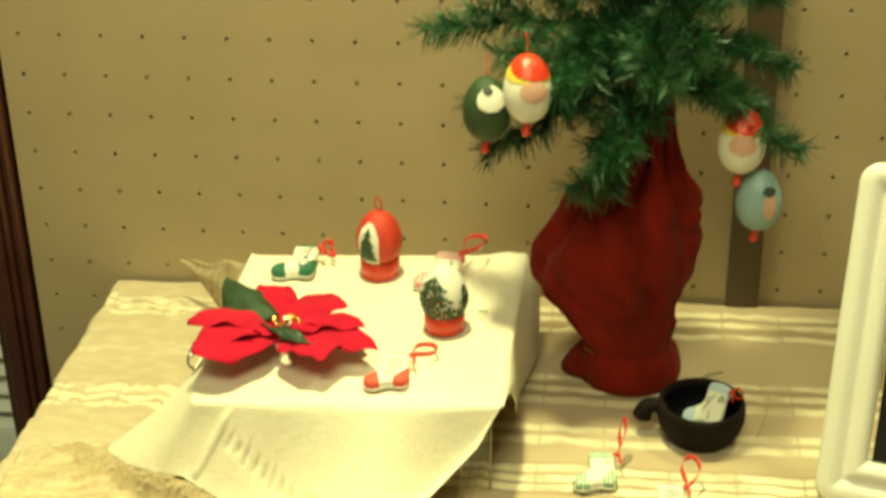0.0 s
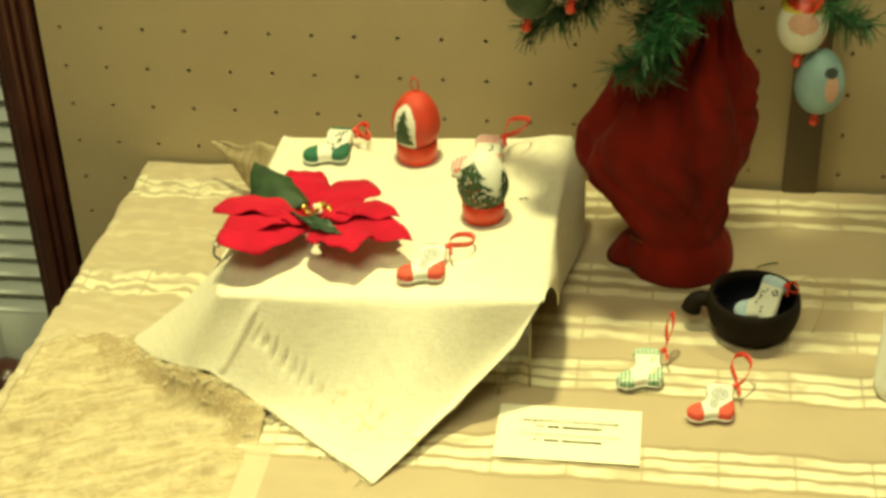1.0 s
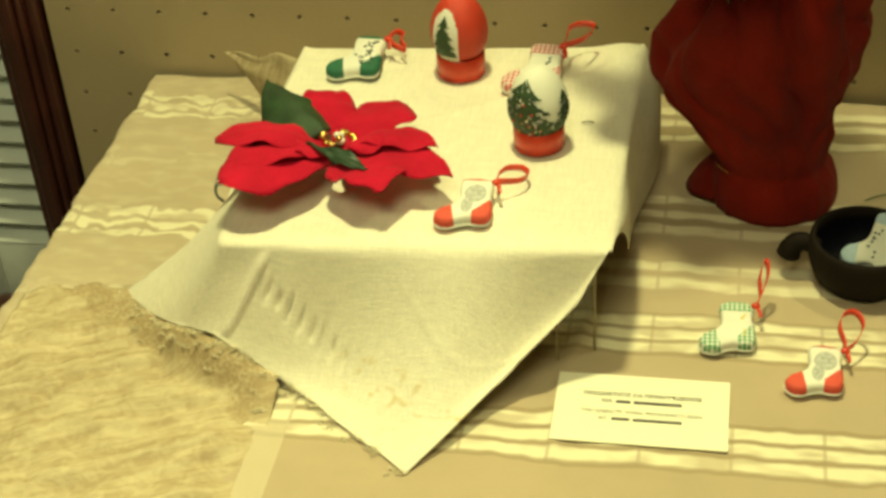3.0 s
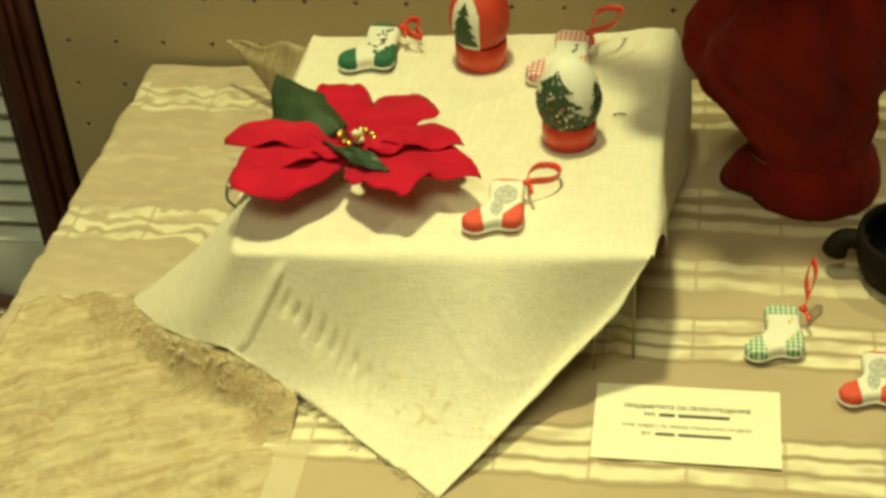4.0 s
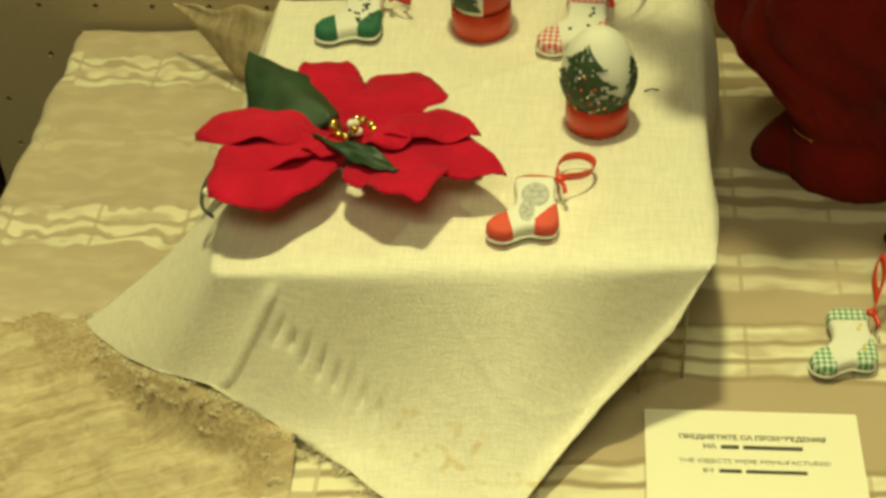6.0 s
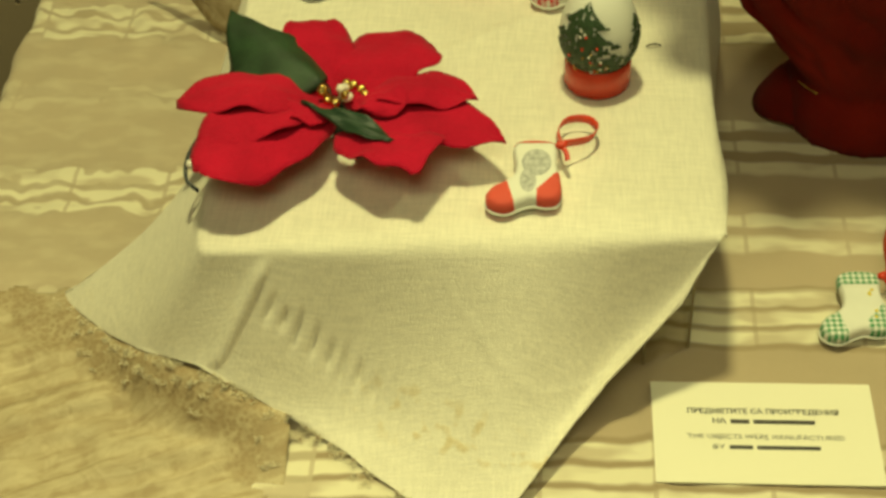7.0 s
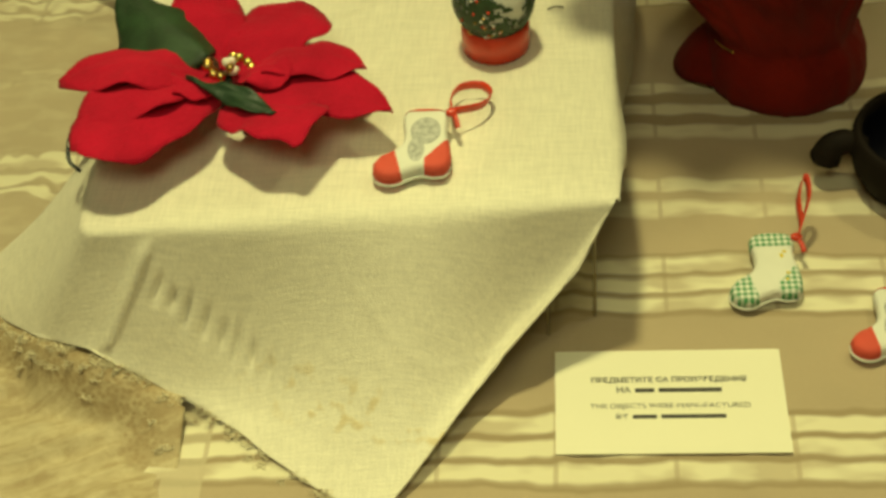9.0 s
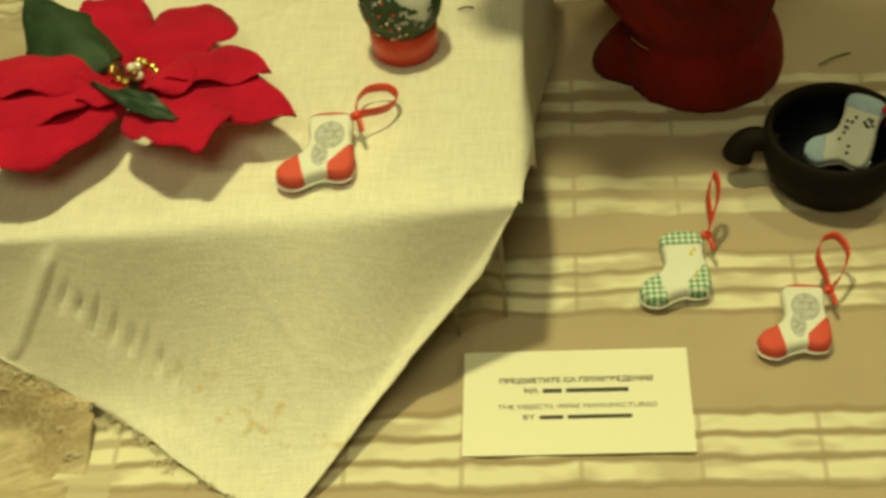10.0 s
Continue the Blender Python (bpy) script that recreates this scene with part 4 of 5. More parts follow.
def boot(at, turn, tilt, label, body, toe, heel, cuff, dots=None, print_mat=None, cuff_h=0.041, lean=0.0, size=1.0, loop=None, knot=(0.0235, 0.0525), loop_label="red satin ribbon loop", zig=False):
    b = thing("boot_ornament", at, label, "ornament", "padded boot ornaments", (tilt, lean, turn))
    b.scale = (size, size, size)
    H = 0.0058
    out = smooth_outline(BOOT)
    bm = bmesh.new(); pillow(bm, out, H); part("body", bm, body, b)
    def cap_part(name, material, planes):
        q = bmesh.new()
        pillow(q, out, H)
        bmesh.ops.recalc_face_normals(q, faces=q.faces)
        bmesh.ops.triangulate(q, faces=q.faces)
        for nx, ny, c in planes:
            k = c / (nx * nx + ny * ny)
            bmesh.ops.bisect_plane(q, geom=q.verts[:] + q.edges[:] + q.faces[:], plane_co=(nx * k, ny * k, 0), plane_no=(nx, ny, 0), clear_outer=True)
        q.normal_update()
        for v in q.verts:
            v.co += v.normal * 0.0004
        part(name, q, material, b)
    if toe:
        cap_part("toe", toe, ((1.0, 0.25, -0.0060),))
    if heel:
        cap_part("heel", heel, ((-0.77, 0.64, 0.0032), (-1, 0, -0.0075)))
    if cuff:
        cap_part("cuff", cuff, ((0, -1, -cuff_h),))
    if print_mat:
        bm = bmesh.new(); blob(bm, (0.0075, 0.038, H - 0.0002), 0.0100, 0.0125, 0.0010, 16, 8)
        blob(bm, (0.002, 0.022, H - 0.0003), 0.0060, 0.0120, 0.0007, 12, 6)
        part("printed_patch", bm, print_mat, b, "faded grey printed patch")
    if dots:
        rn = random.Random(int(at[0] * 1000))
        for k in range(dots[1]):
            x, y = rn.uniform(-0.003, 0.018), rn.uniform(0.014, cuff_h - 0.004)
            bm = bmesh.new(); blob(bm, (x, y, H + 0.0002), 0.0014, 0.0014, 0.0008, 8, 5)
            part("dot", bm, dots[0], b)
    # sole piping
    bm = bmesh.new()
    tube(bm, [Vector((x, y - 0.0004, -0.003)) for x, y in spline2(BOOT[:9])], 0.0011, 6)
    part("piping", bm, M_WHITE, b, "white sole piping")
    if loop:
        bm = bmesh.new()
        kx, ky = knot
        blob(bm, (kx, ky, H + 0.001), 0.0042, 0.0032, 0.0028, 10, 7)
        part("knot", bm, M_RED, b, "red ribbon knot")
        bm = bmesh.new()
        ribbon(bm, spline([(kx, ky, H + 0.002)] + list(loop) + [(kx + 0.001, ky, H + 0.002)], 7), 0.0060, (0.3, 0.2, 1))
        part("ribbon_loop", bm, M_RED, b, loop_label)
        bm = bmesh.new()
        ribbon(bm, spline([(kx, ky, H + 0.001), (kx + 0.003, ky - 0.006, H), (kx + 0.004, ky - 0.011, H - 0.002)], 5), 0.0034, (1, 0.2, 0.6))
        part("ribbon_end", bm, M_RED, b, "short red ribbon end")
    return b


def spline2(pts):
    # open curve through flat points
    return [(p.x, p.y) for p in spline([(x, y, 0) for x, y in pts], 4)]


TOPZ = 0.1222
boot((0.4887, -0.4085, TOPZ), 1, 4, "padded boot ornament, coral toe and heel, lying on white linen", M_WHITE, M_REDFAB, M_REDFAB, M_REDFAB, None, M_GREY, 0.0552, size=0.91,
     loop=[(0.0225, 0.061, 0.001), (0.0215, 0.076, -0.003), (0.028, 0.087, -0.004), (0.041, 0.088, -0.004), (0.0475, 0.078, -0.003), (0.0415, 0.064, 0.001)])
boot((0.3530, -0.1960, TOPZ), -2, 6, "white padded boot ornament, green toe and cuff, on linen", M_WHITE, M_GREENFAB, M_GREENFAB, M_GREENFAB, (M_SPECK, 26), None, 0.0530, size=0.98,
     loop=[(0.030, 0.060, 0.010), (0.038, 0.056, 0.010), (0.036, 0.050, 0.009), (0.042, 0.042, 0.004), (0.032, 0.044, 0.006)])
boot((0.5130, -0.2080, TOPZ), -4, 10, "padded boot ornament with red gingham toe and cuff on linen", M_WHITE, M_GRED, M_GRED, M_GRED, (M_SPECK, 6), None, 0.0440, size=1.03,
     loop=[(0.022, 0.062, 0.010), (0.021, 0.074, 0.010), (0.030, 0.083, 0.009), (0.042, 0.082, 0.008), (0.037, 0.064, 0.009)], knot=(0.020, 0.054))
boot((0.6940, -0.4040, 0.0128), 2, 4, "white padded boot ornament with green gingham on striped cloth", M_WHITE, M_GGREEN, M_GGREEN, M_GGREEN, (M_YEL, 5), None, 0.0460, size=0.91,
     loop=[(0.027, 0.060, 0.012), (0.026, 0.072, 0.022), (0.029, 0.082, 0.030), (0.032, 0.084, 0.031), (0.033, 0.074, 0.024), (0.028, 0.061, 0.012)])
boot((0.7590, -0.4465, 0.0128), -3, 1, "padded boot ornament, coral toe and heel, on striped cloth", M_WHITE, M_REDFAB, M_REDFAB, M_REDFAB, None, M_GREY, 0.0552, size=0.89,
     loop=[(0.022, 0.061, 0.010), (0.017, 0.072, 0.017), (0.020, 0.083, 0.022), (0.030, 0.087, 0.022), (0.037, 0.077, 0.017), (0.032, 0.062, 0.010)])


# ---- eggs ----
def egg_rows(r, h, n=22):
    rows = []
    for i in range(n + 1):
        t = math.pi * i / n
        z = -math.cos(t)
        k = 1 - 0.10 * z
        rows.append((max(r * math.sin(t) * k, 0.0002), z * h))
    return rows


def egg_patch(bm, r, h, inside, grow, nu=96, nv=60):
    """Faces of the egg's skin where inside(angle, share of height) holds, a little proud."""
    grid = {}
    def vert(i, j):
        if (i, j) not in grid:
            a = 2 * math.pi * i / nu
            t = math.pi * j / nv
            z = -math.cos(t)
            q = r * math.sin(t) * (1 - 0.10 * z) + grow
            grid[i, j] = bm.verts.new((q * math.cos(a), q * math.sin(a), z * (h + grow)))
        return grid[i, j]
    for i in range(-nu // 2, nu // 2):
        for j in range(1, nv - 1):
            if inside(2 * math.pi * (i + 0.5) / nu, -math.cos(math.pi * (j + 0.5) / nv)):
                bm.faces.new((vert(i, j), vert(i + 1, j), vert(i + 1, j + 1), vert(i, j + 1)))


def egg_on_ring(at, label, shell, turn):
    e = thing("egg_ornament", at, label, "egg", "decorated eggs on ribbon rings", (0, 0, turn))
    bm = bmesh.new()
    lathe(bm, [(0.0195, 0.0), (0.0214, 0.0006), (0.0217, 0.010), (0.0214, 0.0204), (0.0205, 0.021), (0.0192, 0.0204), (0.0190, 0.0008)], 40)
    part("ring", bm, M_RED, e, "red satin ribbon ring")
    bm = bmesh.new()
    lathe(bm, [(r, z + 0.0445) for r, z in egg_rows(0.0252, 0.0325)], 40, close=False)
    part("egg", bm, shell, e)
    return e


eg = egg_on_ring((0.4475, -0.1665, BZ + 0.0022), "red thread-covered egg with a painted fir panel on a ribbon ring", M_REDEGG, 0)
def arch(a, z, c=-math.pi / 2 - 0.42):
    u = (a - c + math.pi) % (2 * math.pi) - math.pi
    return abs(u) < 0.52 and -0.78 < z < (0.30 + 0.45 * math.sqrt(max(0, 1 - (u / 0.52) ** 2)))
def firtree(a, z, c=-math.pi / 2 - 0.42, top=0.58, low=-0.55, wide=0.50):
    u = (a - c + math.pi) % (2 * math.pi) - math.pi
    if not low < z < top:
        return False
    k = (top - z) / (top - low)
    return abs(u) < wide * (0.25 * (k * 4 % 1) + 0.75 * k) + 0.02
for nm, fn, m, grow, lab in (("panel", arch, M_WHITE, 0.0005, "white arched panel"), ("fir", firtree, M_TREEP, 0.0010, "dark green painted fir tree")):
    bm = bmesh.new(); egg_patch(bm, 0.0252, 0.0325, fn, grow)
    for v in bm.verts:
        v.co.z += 0.0445
    part(nm, bm, m, eg, lab)
bm = bmesh.new()
tube(bm, spline([(0.001, 0, 0.0765), (-0.004, 0.001, 0.084), (-0.001, 0.001, 0.0925), (0.004, 0, 0.086), (0.003, 0, 0.0765)], 6), 0.0008, 6)
part("hanging_loop", bm, M_RED, eg, "thin red cord loop")

eg = egg_on_ring((0.5315, -0.2780, BZ + 0.0022), "white egg with beaded green fir trees on a red ring", M_WHITE, 0)
eg.scale = (0.97, 0.97, 0.93)
def fir_b(a, z):
    return firtree(a, z, -math.pi / 2 - 0.50, 0.84, -0.82, 1.65) and noise.noise((a * 9, z * 9, 2.2)) > -0.34
def fir_c(a, z):
    return firtree(a, z, -math.pi / 2 + 1.20, 0.50, -0.75, 0.75) and noise.noise((a * 9, z * 9, 5.2)) > -0.35
for fn in (fir_b, fir_c):
    bm = bmesh.new(); egg_patch(bm, 0.0252, 0.0325, fn, 0.0009)
    for v in bm.verts:
        v.co.z += 0.0445
    part("fir", bm, M_TREEP, eg, "dark green beaded fir tree")
rnd = random.Random(8)
for k in range(26):
    z = rnd.uniform(-0.7, 0.35); a = -math.pi / 2 - 0.40 + rnd.uniform(-0.8, 0.8) * (0.72 - z) / 1.5
    q = 0.0252 * math.sqrt(1 - z * z) * (1 - 0.1 * z) + 0.0012
    bm = bmesh.new(); blob(bm, (q * math.cos(a), q * math.sin(a), 0.0445 + z * 0.0335), 0.0010, u=6, v=5)
    part("bead", bm, (M_PEARL, M_RED, M_GOLD)[k % 3], eg)


# ---- clay cup with a boot in it ----
cup = thing("clay_cup", (0.799, -0.290, 0.0045), "small dark clay cup with a stub handle on striped cloth", "cup")
bm = bmesh.new()
lathe(bm, [(0.022, 0.0), (0.031, 0.0008), (0.0370, 0.007), (0.0425, 0.017), (0.0455, 0.029), (0.0452, 0.040), (0.0440, 0.0445), (0.0420, 0.0455), (0.0395, 0.0440), (0.0400, 0.036)], 48, close=False)
part("body", bm, M_CLAY, cup)
bm = bmesh.new()
lathe(bm, [(0.0395, 0.0442), (0.0402, 0.037), (0.0398, 0.027), (0.034, 0.014), (0.022, 0.0075), (0.0005, 0.007)], 48, close=False)
part("lining", bm, M_CLAYIN, cup, "dark bluish glazed inside")
bm = bmesh.new()
tube(bm, spline([(-0.038, 0.002, 0.030), (-0.047, 0.002, 0.0345), (-0.054, 0.002, 0.0335), (-0.0585, 0.002, 0.028), (-0.0605, 0.002, 0.021)], 6), 0.0072, 14, 1.40)
part("handle", bm, M_CLAY, cup)
boot((0.797, -0.302, 0.0240), -30, 42, "white dotted boot ornament with pale blue cuff in a cup", M_WHITE, M_BLUE, None, M_BLUE, (M_SPECK, 16), None, 0.0470, size=0.86,
     loop=[(0.030, 0.058, 0.010), (0.036, 0.056, 0.011), (0.040, 0.050, 0.010), (0.032, 0.047, 0.008)])
bm = bmesh.new()
tube(bm, spline([(0.838, -0.272, 0.050), (0.852, -0.262, 0.054), (0.868, -0.266, 0.044), (0.866, -0.280, 0.026), (0.858, -0.290, 0.0070)], 7), 0.0006, 5)
tagged(mesh_ob("cord_loop", bm, M_CORD), "thin gold cord loop hanging over the clay cup", "cord")


# ---- label card ----
card = thing("label_card", (0.6317, -0.4722, 0.0066), "cream printed label card lying on striped cloth", "label", "", (0.6, 0, 0.6))
bm = bmesh.new(); box(bm, -0.0655, 0.0655, -0.0375, 0.0375, 0.0, 0.0007)
part("sheet", bm, M_CARD, card, smooth=False)


def line(text, y, height, parent, x=0.0, bars=(), width=None, bold=0.0):
    cu = bpy.data.curves.new("line", "FONT")
    cu.body, cu.size, cu.align_x, cu.offset = text, height, "LEFT", bold
    tmp = bpy.data.objects.new("tmp", cu)
    scene.collection.objects.link(tmp)
    bpy.context.view_layer.update()
    me = bpy.data.meshes.new_from_object(tmp.evaluated_get(bpy.context.evaluated_depsgraph_get()))
    scene.collection.objects.unlink(tmp)
    xs = [v.co.x for v in me.vertices] or [0, 1]
    k = width / (max(xs) - min(xs))
    for v in me.vertices:
        v.co.x = (v.co.x - min(xs)) * k + x
        v.co.y += y
        v.co.z = 0.0009
    me.materials.append(M_INK)
    ob = new("printed_line", me)
    ob.parent = parent
    return tagged(ob, "printed dark lettering", kind="stuff")


line("ПРЕДМЕТИТЕ СА ПРОИЗВЕДЕНИЯ", 0.0135, 0.0052, card, -0.0445, width=0.089, bold=0.00014)
line("НА", 0.0060, 0.0052, card, -0.030, width=0.008, bold=0.00014)
line("THE OBJECTS WERE MANUFACTURED", -0.0055, 0.0048, card, -0.0455, width=0.091)
line("BY", -0.0130, 0.0048, card, -0.031, width=0.007)
for x0, x1, y, h in ((-0.0195, -0.0085, 0.0060, 0.0036), (-0.0060, 0.0300, 0.0060, 0.0036), (-0.0215, -0.0080, -0.0130, 0.0033), (-0.0055, 0.0310, -0.0130, 0.0033)):
    bm = bmesh.new(); box(bm, x0, x1, y, y + h * 0.8, 0.0007, 0.0010)
    part("printed_bar", bm, M_INK, card, "dark printed bar", smooth=False)


# ---- pot wrapped in red flannel ----
pot = thing("wrapped_pot", (0, 0, 0), "tree pot wrapped in gathered dark red flannel", "pot")
PROF = [  # height, centre x, radius x, radius y
    (0.0045, 0.726, 0.0545, 0.052), (0.012, 0.726, 0.0570, 0.055), (0.026, 0.725, 0.0565, 0.054), (0.038, 0.724, 0.053, 0.051), (0.046, 0.722, 0.0465, 0.046),
    (0.054, 0.720, 0.0500, 0.049), (0.068, 0.716, 0.057, 0.055), (0.088, 0.711, 0.067, 0.063), (0.110, 0.706, 0.079, 0.072), (0.135, 0.705, 0.086, 0.077),
    (0.160, 0.708, 0.086, 0.077), (0.185, 0.714, 0.080, 0.073), (0.205, 0.719, 0.077, 0.069), (0.222, 0.722, 0.071, 0.063), (0.236, 0.727, 0.058, 0.050),
    (0.247, 0.733, 0.040, 0.036), (0.260, 0.738, 0.028, 0.026), (0.285, 0.739, 0.023, 0.022), (0.320, 0.740, 0.020, 0.020), (0.345, 0.740, 0.014, 0.015)]
bm = bmesh.new()
SEG = 144
rings = []
hs = [p[0] for p in PROF]
zs = np.linspace(hs[0], hs[-1], 76)
cxs, rxs, rys = (np.interp(zs, hs, [p[k] for p in PROF]) for k in (1, 2, 3))
for z, cx, rx, ry in zip(zs, cxs, rxs, rys):
    ring = []
    for k in range(SEG):
        a = 2 * math.pi * k / SEG
        up = ss(0.10, 0.24, z); low = ss(0.13, 0.05, z)
        pl = 0.0
        for j, (a0, wd, amp) in enumerate(((-1.62, 0.15, 0.017), (-2.60, 0.18, 0.020), (-0.75, 0.16, 0.010), (0.9, 0.25, 0.010), (2.2, 0.25, 0.010))):
            drift = a0 + 3.2 * (z - 0.24) * (0.7 if j % 2 else -1.5)
            u = (a - drift + math.pi) % (2 * math.pi) - math.pi
            pl -= amp * math.exp(-(u / wd) ** 2) * (0.30 + up) * ss(0.36, 0.26, z) * ss(0.045, 0.085, z)
        pl += 0.0034 * (1 - 2 * abs(math.sin(5.5 * a + 2 * math.sin(2 * a) + 9 * z))) * ss(0.12, 0.235, z) * ss(0.30, 0.25, z) + 0.0020 * noise.noise((math.cos(a) * 5, math.sin(a) * 5, 3 + 20 * z)) * low
        pl += 0.009 * noise.noise((math.cos(a) * 1.8, math.sin(a) * 1.8, z * 15)) * ss(0.05, 0.10, z) + 0.0030 * noise.noise((math.cos(a) * 5, math.sin(a) * 5, z * 34)) * ss(0.05, 0.09, z) + 0.0008 * noise.noise((math.cos(a) * 12, math.sin(a) * 12, z * 80))
        rg = noise.noise((a * 1.9 + z * 16, z * 9 - a * 0.8, 4.2))
        pl -= 0.0060 * max(0.0, 1 - abs(rg) * 3.5) * ss(0.055, 0.10, z) * ss(0.27, 0.22, z)
        fl = 0.014 * math.exp(-(((a - math.pi - 0.25 + math.pi) % (2 * math.pi) - math.pi) / 0.5) ** 2) * math.exp(-((z - 0.115) / 0.03) ** 2)
        ring.append(bm.verts.new((cx + (rx + pl + fl) * math.cos(a), -0.160 - 0.010 * ss(0.14, 0.02, z) + (ry + pl) * math.sin(a), z)))
    rings.append(ring)
for a, b in zip(rings, rings[1:]):
    for k in range(SEG):
        bm.faces.new((a[k], a[(k + 1) % SEG], b[(k + 1) % SEG], b[k]))
bm.faces.new(rings[0][::-1]); bm.faces.new(rings[-1])
part("wrapping", bm, M_FELT, pot)
bm = bmesh.new()        # loose hem of the wrapping lying on the cloth
n = 16
g = []
for i in range(n + 1):
    row = []
    for j in range(9):
        u, v = i / n, j / 8
        a = math.pi * (0.86 + 0.46 * u)
        r = 0.046 + (0.031 * math.sin(math.pi * u) ** 0.6) * v
        x, y = 0.724 + r * math.cos(a), -0.156 + 0.9 * r * math.sin(a)
        row.append(bm.verts.new((x, y, cloth_height(x, y) + 0.003 + 0.030 * (1 - v) ** 1.3 + 0.012 * math.sin(math.pi * u) * 4 * v * (1 - v) + 0.003 * (1 + math.sin(u * 9 + 1)) * v)))
    g.append(row)
for a, b in zip(g, g[1:]):
    for k in range(8):
        bm.faces.new((a[k], a[k + 1], b[k + 1], b[k]))
ob = part("hem_flap", bm, M_FELT, pot, "loose red flannel hem")
m = ob.modifiers.new("thick", "SOLIDIFY"); m.thickness = 0.003; m.offset = 1
# short gold arc added for the glint on the tie at the foot
bm = bmesh.new()
tube(bm, [Vector((0.721 + 0.0500 * math.cos(a), -0.171 + 0.0495 * math.sin(a), 0.048 + 0.001 * math.sin(5 * a))) for a in np.linspace(-2.75, -2.35, 12)], 0.0009, 5)
part("tie_glint", bm, M_GOLD, pot, "short gold arc standing for a glint on the foot's tie")


# ---- little artificial fir ----
tree = thing("artificial_fir", (0, 0, 0), "small green artificial fir tree in a red wrapped pot", "tree")
bm = bmesh.new()
tube(bm, spline([(0.740, -0.160, 0.330), (0.739, -0.160, 0.42), (0.735, -0.160, 0.55), (0.732, -0.160, 0.70)], 6), 0.008, 8, 0.4)
part("trunk", bm, M_STEM, tree)
rnd = random.Random(21)


def bough(start, end, sag, sub=5, needle=0.024):
    stems, leaves = bmesh.new(), []
    a, b = Vector(start), Vector(end)
    mid = (a + b) / 2 + Vector((0, 0, sag))
    main = spline([a, mid, b], 10)
    lines = [(main, 0.0022)]
    for k in range(sub):
        t = 0.25 + 0.65 * k / max(1, sub - 1)
        p = main[int(t * (len(main) - 1))]
        d = (b - a).normalized()
        s = d.cross(Vector((0, 0, 1))).normalized() * (1 if k % 2 else -1)
        e = p + (d * rnd.uniform(0.35, 0.8) + s * rnd.uniform(0.3, 0.8) + Vector((0, 0, rnd.uniform(-0.35, 0.3)))) * (a - b).length * rnd.uniform(0.22, 0.38)
        lines.append((spline([p, (p + e) / 2 + Vector((0, 0, 0.004)), e], 6), 0.0014))
    vs, fs = [], []
    for pts, r in lines:
        tube(stems, pts, r, 5, 0.5)
        for p, q in zip(pts, pts[1:]):
            d = (q - p).normalized()
            u = d.cross(Vector((0.1, 0.3, 1))).normalized()
            w = d.cross(u)
            for k in range(int(max(4, (q - p).length * 3800))):
                ang = rnd.uniform(0, 2 * math.pi)
                o = p + (q - p) * rnd.random()
                dirn = (d * rnd.uniform(0.35, 1.0) + (u * math.cos(ang) + w * math.sin(ang))).normalized()
                L = needle * rnd.uniform(0.6, 1.15)
                side = dirn.cross(Vector((rnd.uniform(-1, 1), rnd.uniform(-1, 1), rnd.uniform(-1, 1)))).normalized() * 0.00065
                i = len(vs)
                tip = o + dirn * L + Vector((0, 0, -0.002))
                vs += [o - side, o + side, tip + side * 0.5, tip - side * 0.5]
                fs.append((i, i + 1, i + 2, i + 3))
    st = part("bough", stems, M_STEM, tree)
    me = bpy.data.meshes.new("needles")
    me.from_pydata([tuple(v) for v in vs], [], fs)
    me.materials.append(M_NEEDLE)
    ob = new("needles", me)
    ob.parent = st
    tagged(ob, "green plastic needles", kind="stuff")


T = lambda z: (0.739, -0.160, z)
for s, e, sag, sub in (
    (0.40, (0.530, -0.200, 0.415), 0.010, 6), (0.37, (0.600, -0.230, 0.305), 0.020, 6), (0.36, (0.672, -0.245, 0.255), 0.020, 6), (0.35, (0.700, -0.270, 0.300), 0.020, 6),
    (0.36, (0.872, -0.200, 0.292), 0.015, 5), (0.40, (0.866, -0.180, 0.372), 0.012, 5), (0.43, (0.850, -0.150, 0.440), 0.012, 6), (0.43, (0.580, -0.165, 0.455), 0.010, 6),
    (0.40, (0.640, -0.250, 0.372), 0.012, 7), (0.42, (0.735, -0.300, 0.395), 0.012, 7), (0.40, (0.690, -0.110, 0.420), 0.012, 5), (0.44, (0.780, -0.270, 0.420), 0.012, 6),
    (0.46, (0.660, -0.230, 0.470), 0.012, 6), (0.47, (0.820, -0.100, 0.490), 0.012, 5), (0.38, (0.790, -0.235, 0.370), 0.010, 5), (0.34, (0.690, -0.225, 0.275), 0.012, 5),
    (0.41, (0.665, -0.215, 0.410), 0.012, 7), (0.38, (0.650, -0.200, 0.335), 0.015, 7), (0.45, (0.790, -0.205, 0.455), 0.010, 7), (0.39, (0.825, -0.215, 0.345), 0.010, 6),
    (0.38, (0.572, -0.238, 0.338), 0.016, 6), (0.40, (0.615, -0.245, 0.390), 0.014, 6),
    (0.50, (0.620, -0.180, 0.540), 0.012, 6), (0.50, (0.850, -0.200, 0.530), 0.012, 6), (0.55, (0.700, -0.280, 0.580), 0.012, 6), (0.58, (0.780, -0.100, 0.640), 0.012, 5)):
    bough(T(s), e, sag, sub)


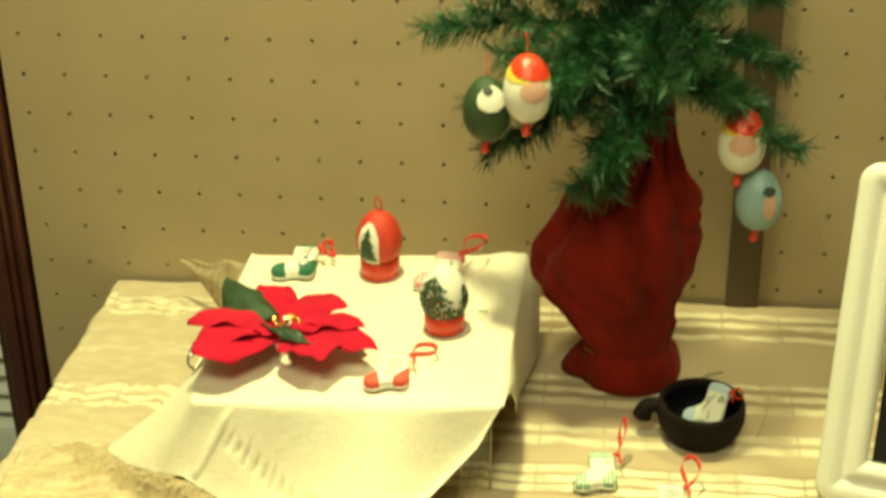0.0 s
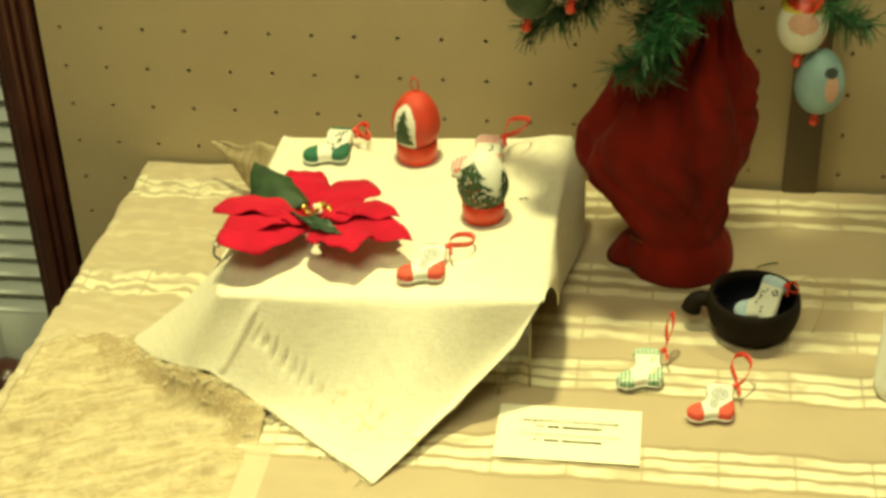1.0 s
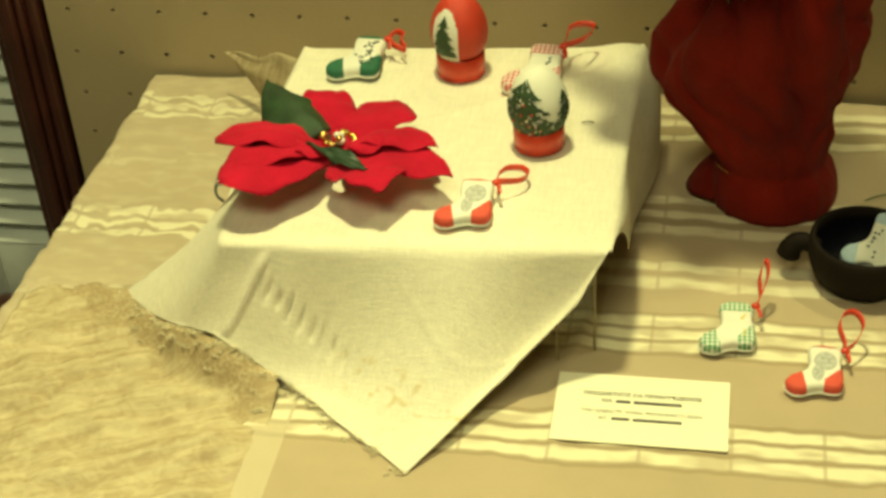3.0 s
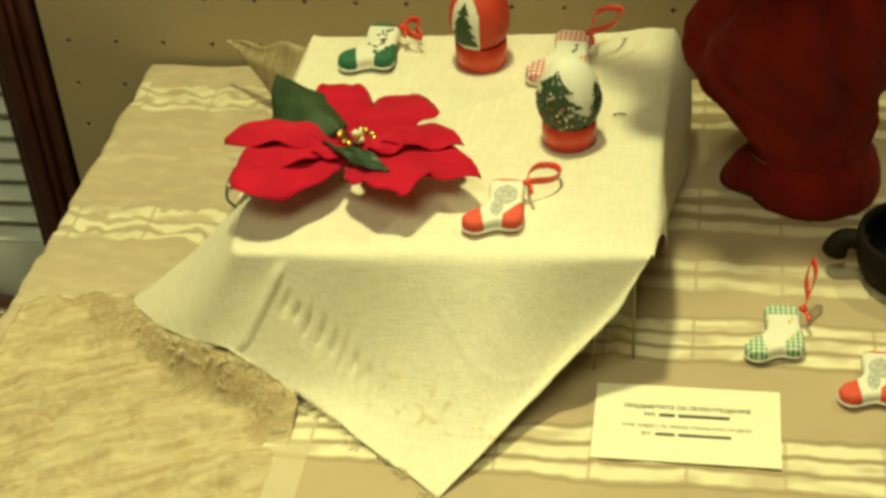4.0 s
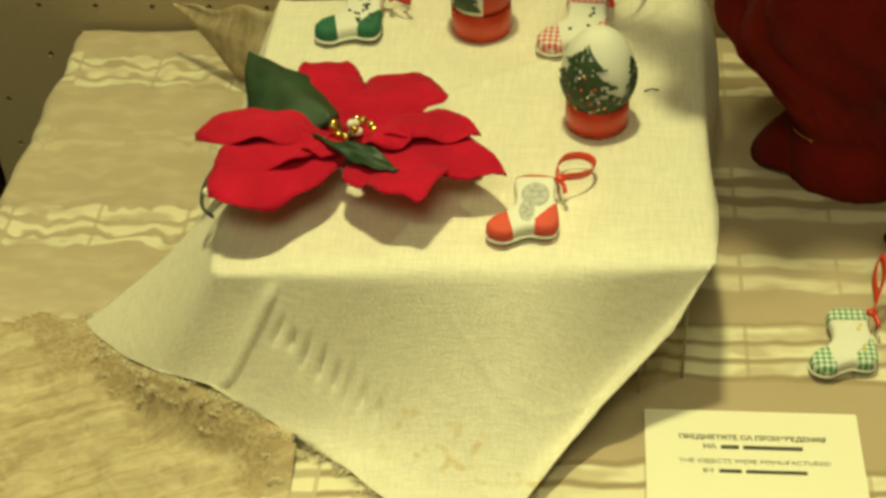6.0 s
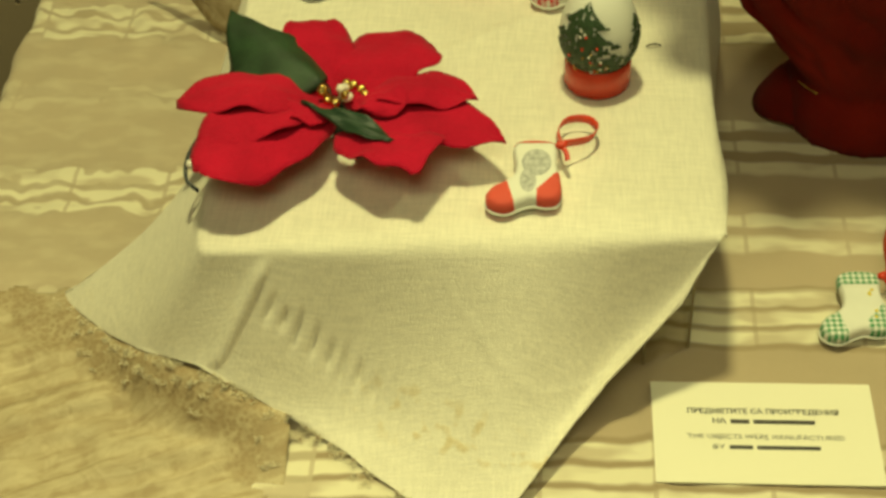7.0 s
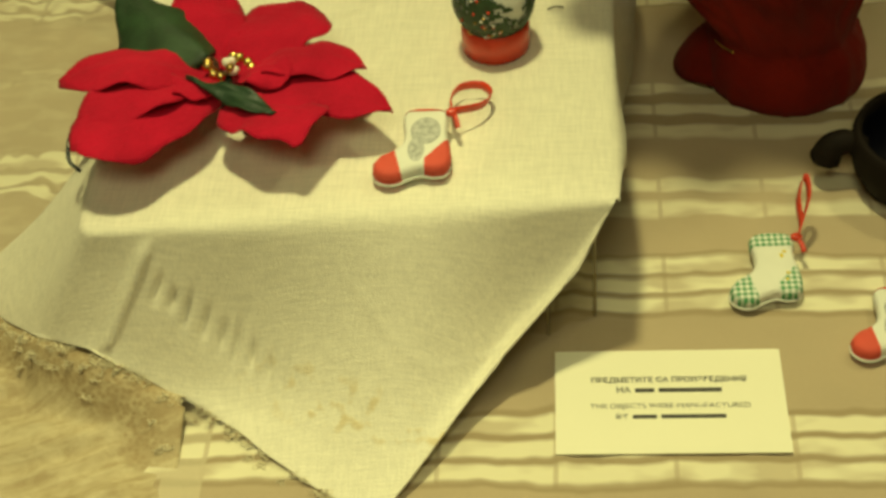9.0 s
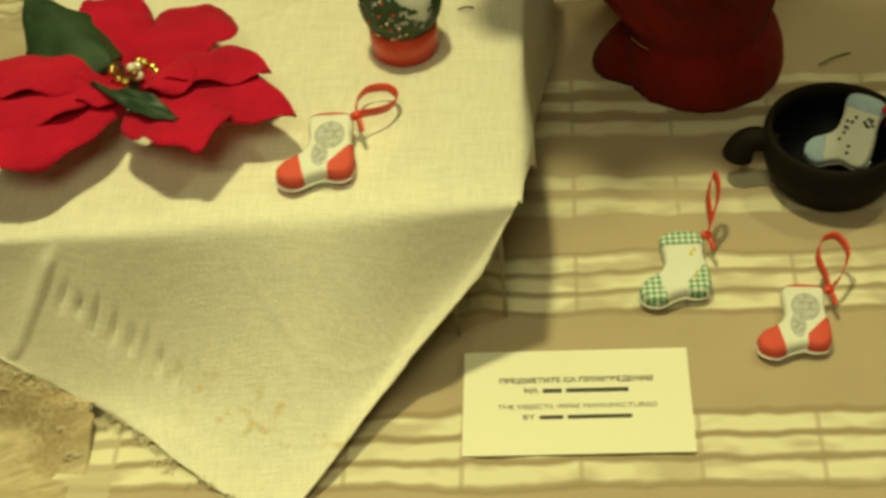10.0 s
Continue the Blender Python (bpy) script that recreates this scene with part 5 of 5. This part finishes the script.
# ---- painted eggs hanging on the fir ----
def hanging_egg(at, label, shell, patches, hang, tassel=True, r=0.0238, h=0.0335, turn=0, lean=0):
    e = thing("hanging_egg", at, label, "egg", "painted eggs on the fir", (lean, 0, turn))
    bm = bmesh.new(); lathe(bm, egg_rows(r, h), 36, close=False); part("egg", bm, shell, e)
    for nm, fn, m, grow, lab in patches:
        bm = bmesh.new(); egg_patch(bm, r, h, fn, grow); part(nm, bm, m, e, lab)
    bm = bmesh.new()
    tube(bm, spline([(0, 0, h), (0.001, 0.003, h + hang * 0.5), (0.0, 0.008, h + hang)], 5), 0.0006, 5)
    part("cord", bm, M_RED, e, "thin red cord")
    if tassel:
        bm = bmesh.new()
        blob(bm, (-0.001, 0, -h - 0.003), 0.0042, 0.0042, 0.004, 10, 7)
        blob(bm, (-0.002, 0, -h - 0.010), 0.0052, 0.0045, 0.0050, 10, 7)
        part("tassel", bm, M_RED, e, "small red tassel")
    return e


def disc(c, z0, wu, wz):
    def fn(a, z):
        u = (a - c + math.pi) % (2 * math.pi) - math.pi
        return (u / wu) ** 2 + ((z - z0) / wz) ** 2 < 1
    return fn


def cap(c, z0, slope):
    def fn(a, z):
        u = (a - c + math.pi) % (2 * math.pi) - math.pi
        return z > z0 + slope * u * u
    return fn


F = -math.pi / 2
for at, turn, hang in (((0.826, -0.205, 0.304), -8, 0.02), ((0.6144, -0.265, 0.378), 14, 0.02)):
    hanging_egg(at, "white painted egg, red cap and yellow trim, hanging on fir", M_WHITE,
                [("band", cap(F, 0.28, 0.05), M_YEL, 0.0006, "yellow painted trim"), ("cap", cap(F + 0.45, 0.36, 0.10), M_RED, 0.0012, "red painted cap"),
                 ("patch", disc(F + 0.1, 0.06, 0.60, 0.30), M_PINK, 0.0009, "pale pink painted patch")], hang, turn=turn, lean=-6)
hanging_egg((0.848, -0.200, 0.238), "pale blue painted egg hanging on a fir", M_EGGBLUE,
            [("patch", disc(F + 0.42, 0.05, 0.30, 0.42), M_PINK, 0.0007, "pink painted patch"), ("top_patch", disc(F + 0.42, 0.50, 0.34, 0.14), M_SPECK, 0.0010, "black painted patch")], 0.03)
hanging_egg((0.5735, -0.250, 0.350), "green and white painted egg hanging on a fir", M_TREEP,
            [("patch", disc(F + 0.35, 0.50, 0.75, 0.34), M_WHITE, 0.0007, "white painted patch"), ("spot", disc(F + 0.15, 0.72, 0.30, 0.12), M_SPECK, 0.0011, "black painted spot")], 0.02)


# ---- leaning white frame ----
fr = thing("picture_frame", (0.905, -0.390, 0.0050), "white lacquered frame with a black panel leaning on the table", "frame", "", (-21.3, 0, -14))


def rounded_ring(bm, w, h, r, inset, d0, d1, n=8):
    def loop(ins, y):
        pts = []
        for cx, cz, a0 in ((w - r, h - r, 0), (r, h - r, 90), (r, r, 180), (w - r, r, 270)):
            for k in range(n + 1):
                a = radians(a0 + 90 * k / n)
                q = max(r - ins, 0.002)
                pts.append(bm.verts.new((cx + (q) * math.cos(a) + (0 if r >= ins else (1 if cx < w / 2 else -1) * (ins - r + 0.002)), y, cz + q * math.sin(a) + (0 if r >= ins else (1 if cz < h / 2 else -1) * (ins - r + 0.002)))))
        return pts
    prof = [(0.0, d1), (0.0, d0 + 0.004), (0.004, d0), (0.018, d0 - 0.001), (0.022, d0 + 0.004), (0.028, d0 + 0.004), (0.032, d0 - 0.002), (inset - 0.006, d0), (inset, d0 + 0.006), (inset, d1)]
    loops = [loop(i, y) for i, y in prof]
    for a, b in zip(loops, loops[1:] + loops[:1]):
        for k in range(len(a)):
            bm.faces.new((a[k], a[(k + 1) % len(a)], b[(k + 1) % len(b)], b[k]))


bm = bmesh.new(); rounded_ring(bm, 0.27, 0.335, 0.020, 0.046, 0.0, 0.018)
part("frame", bm, M_FRAME, fr)
bm = bmesh.new(); box(bm, 0.050, 0.226, 0.009, 0.013, 0.044, 0.291)
part("panel", bm, M_BLACK, fr, "plain black panel", smooth=False)
bm = bmesh.new(); box(bm, 0.10, 0.17, 0.0185, 0.024, 0.02, 0.25, 0.001)
part("stand", bm, M_BLACK, fr, "black stand behind the frame")

# ---- on the floor beside the shutter ----
bm = bmesh.new()
lathe(bm, [(0.020, 0.0), (0.024, 0.002), (0.020, 0.010), (0.026, 0.020), (0.031, 0.034), (0.028, 0.048), (0.018, 0.058), (0.004, 0.062)], 28)
kn = mesh_ob("wooden_finial", bm, M_MAHOG)
kn.location = (-0.146, -0.035, -0.3595)
tagged(kn, "dark turned wooden finial standing on the floor by the shutter", "finial")

# ---- scraps on the cloths ----
bm = bmesh.new()
tube(bm, spline([(0.806, -0.178, 0.0075), (0.817, -0.171, 0.0080), (0.829, -0.166, 0.0076)], 4), 0.0007, 5)
tagged(mesh_ob("fallen_needle", bm, M_NEEDLE), "single green needle fallen on the striped cloth", "needle")
bm = bmesh.new()
tube(bm, spline([(0.563, -0.245, BZ + 0.0035), (0.568, -0.243, BZ + 0.0040), (0.573, -0.2435, BZ + 0.0034)], 4), 0.0006, 5)
tagged(mesh_ob("loose_thread", bm, M_STEM), "short dark thread lying on the white linen", "thread")
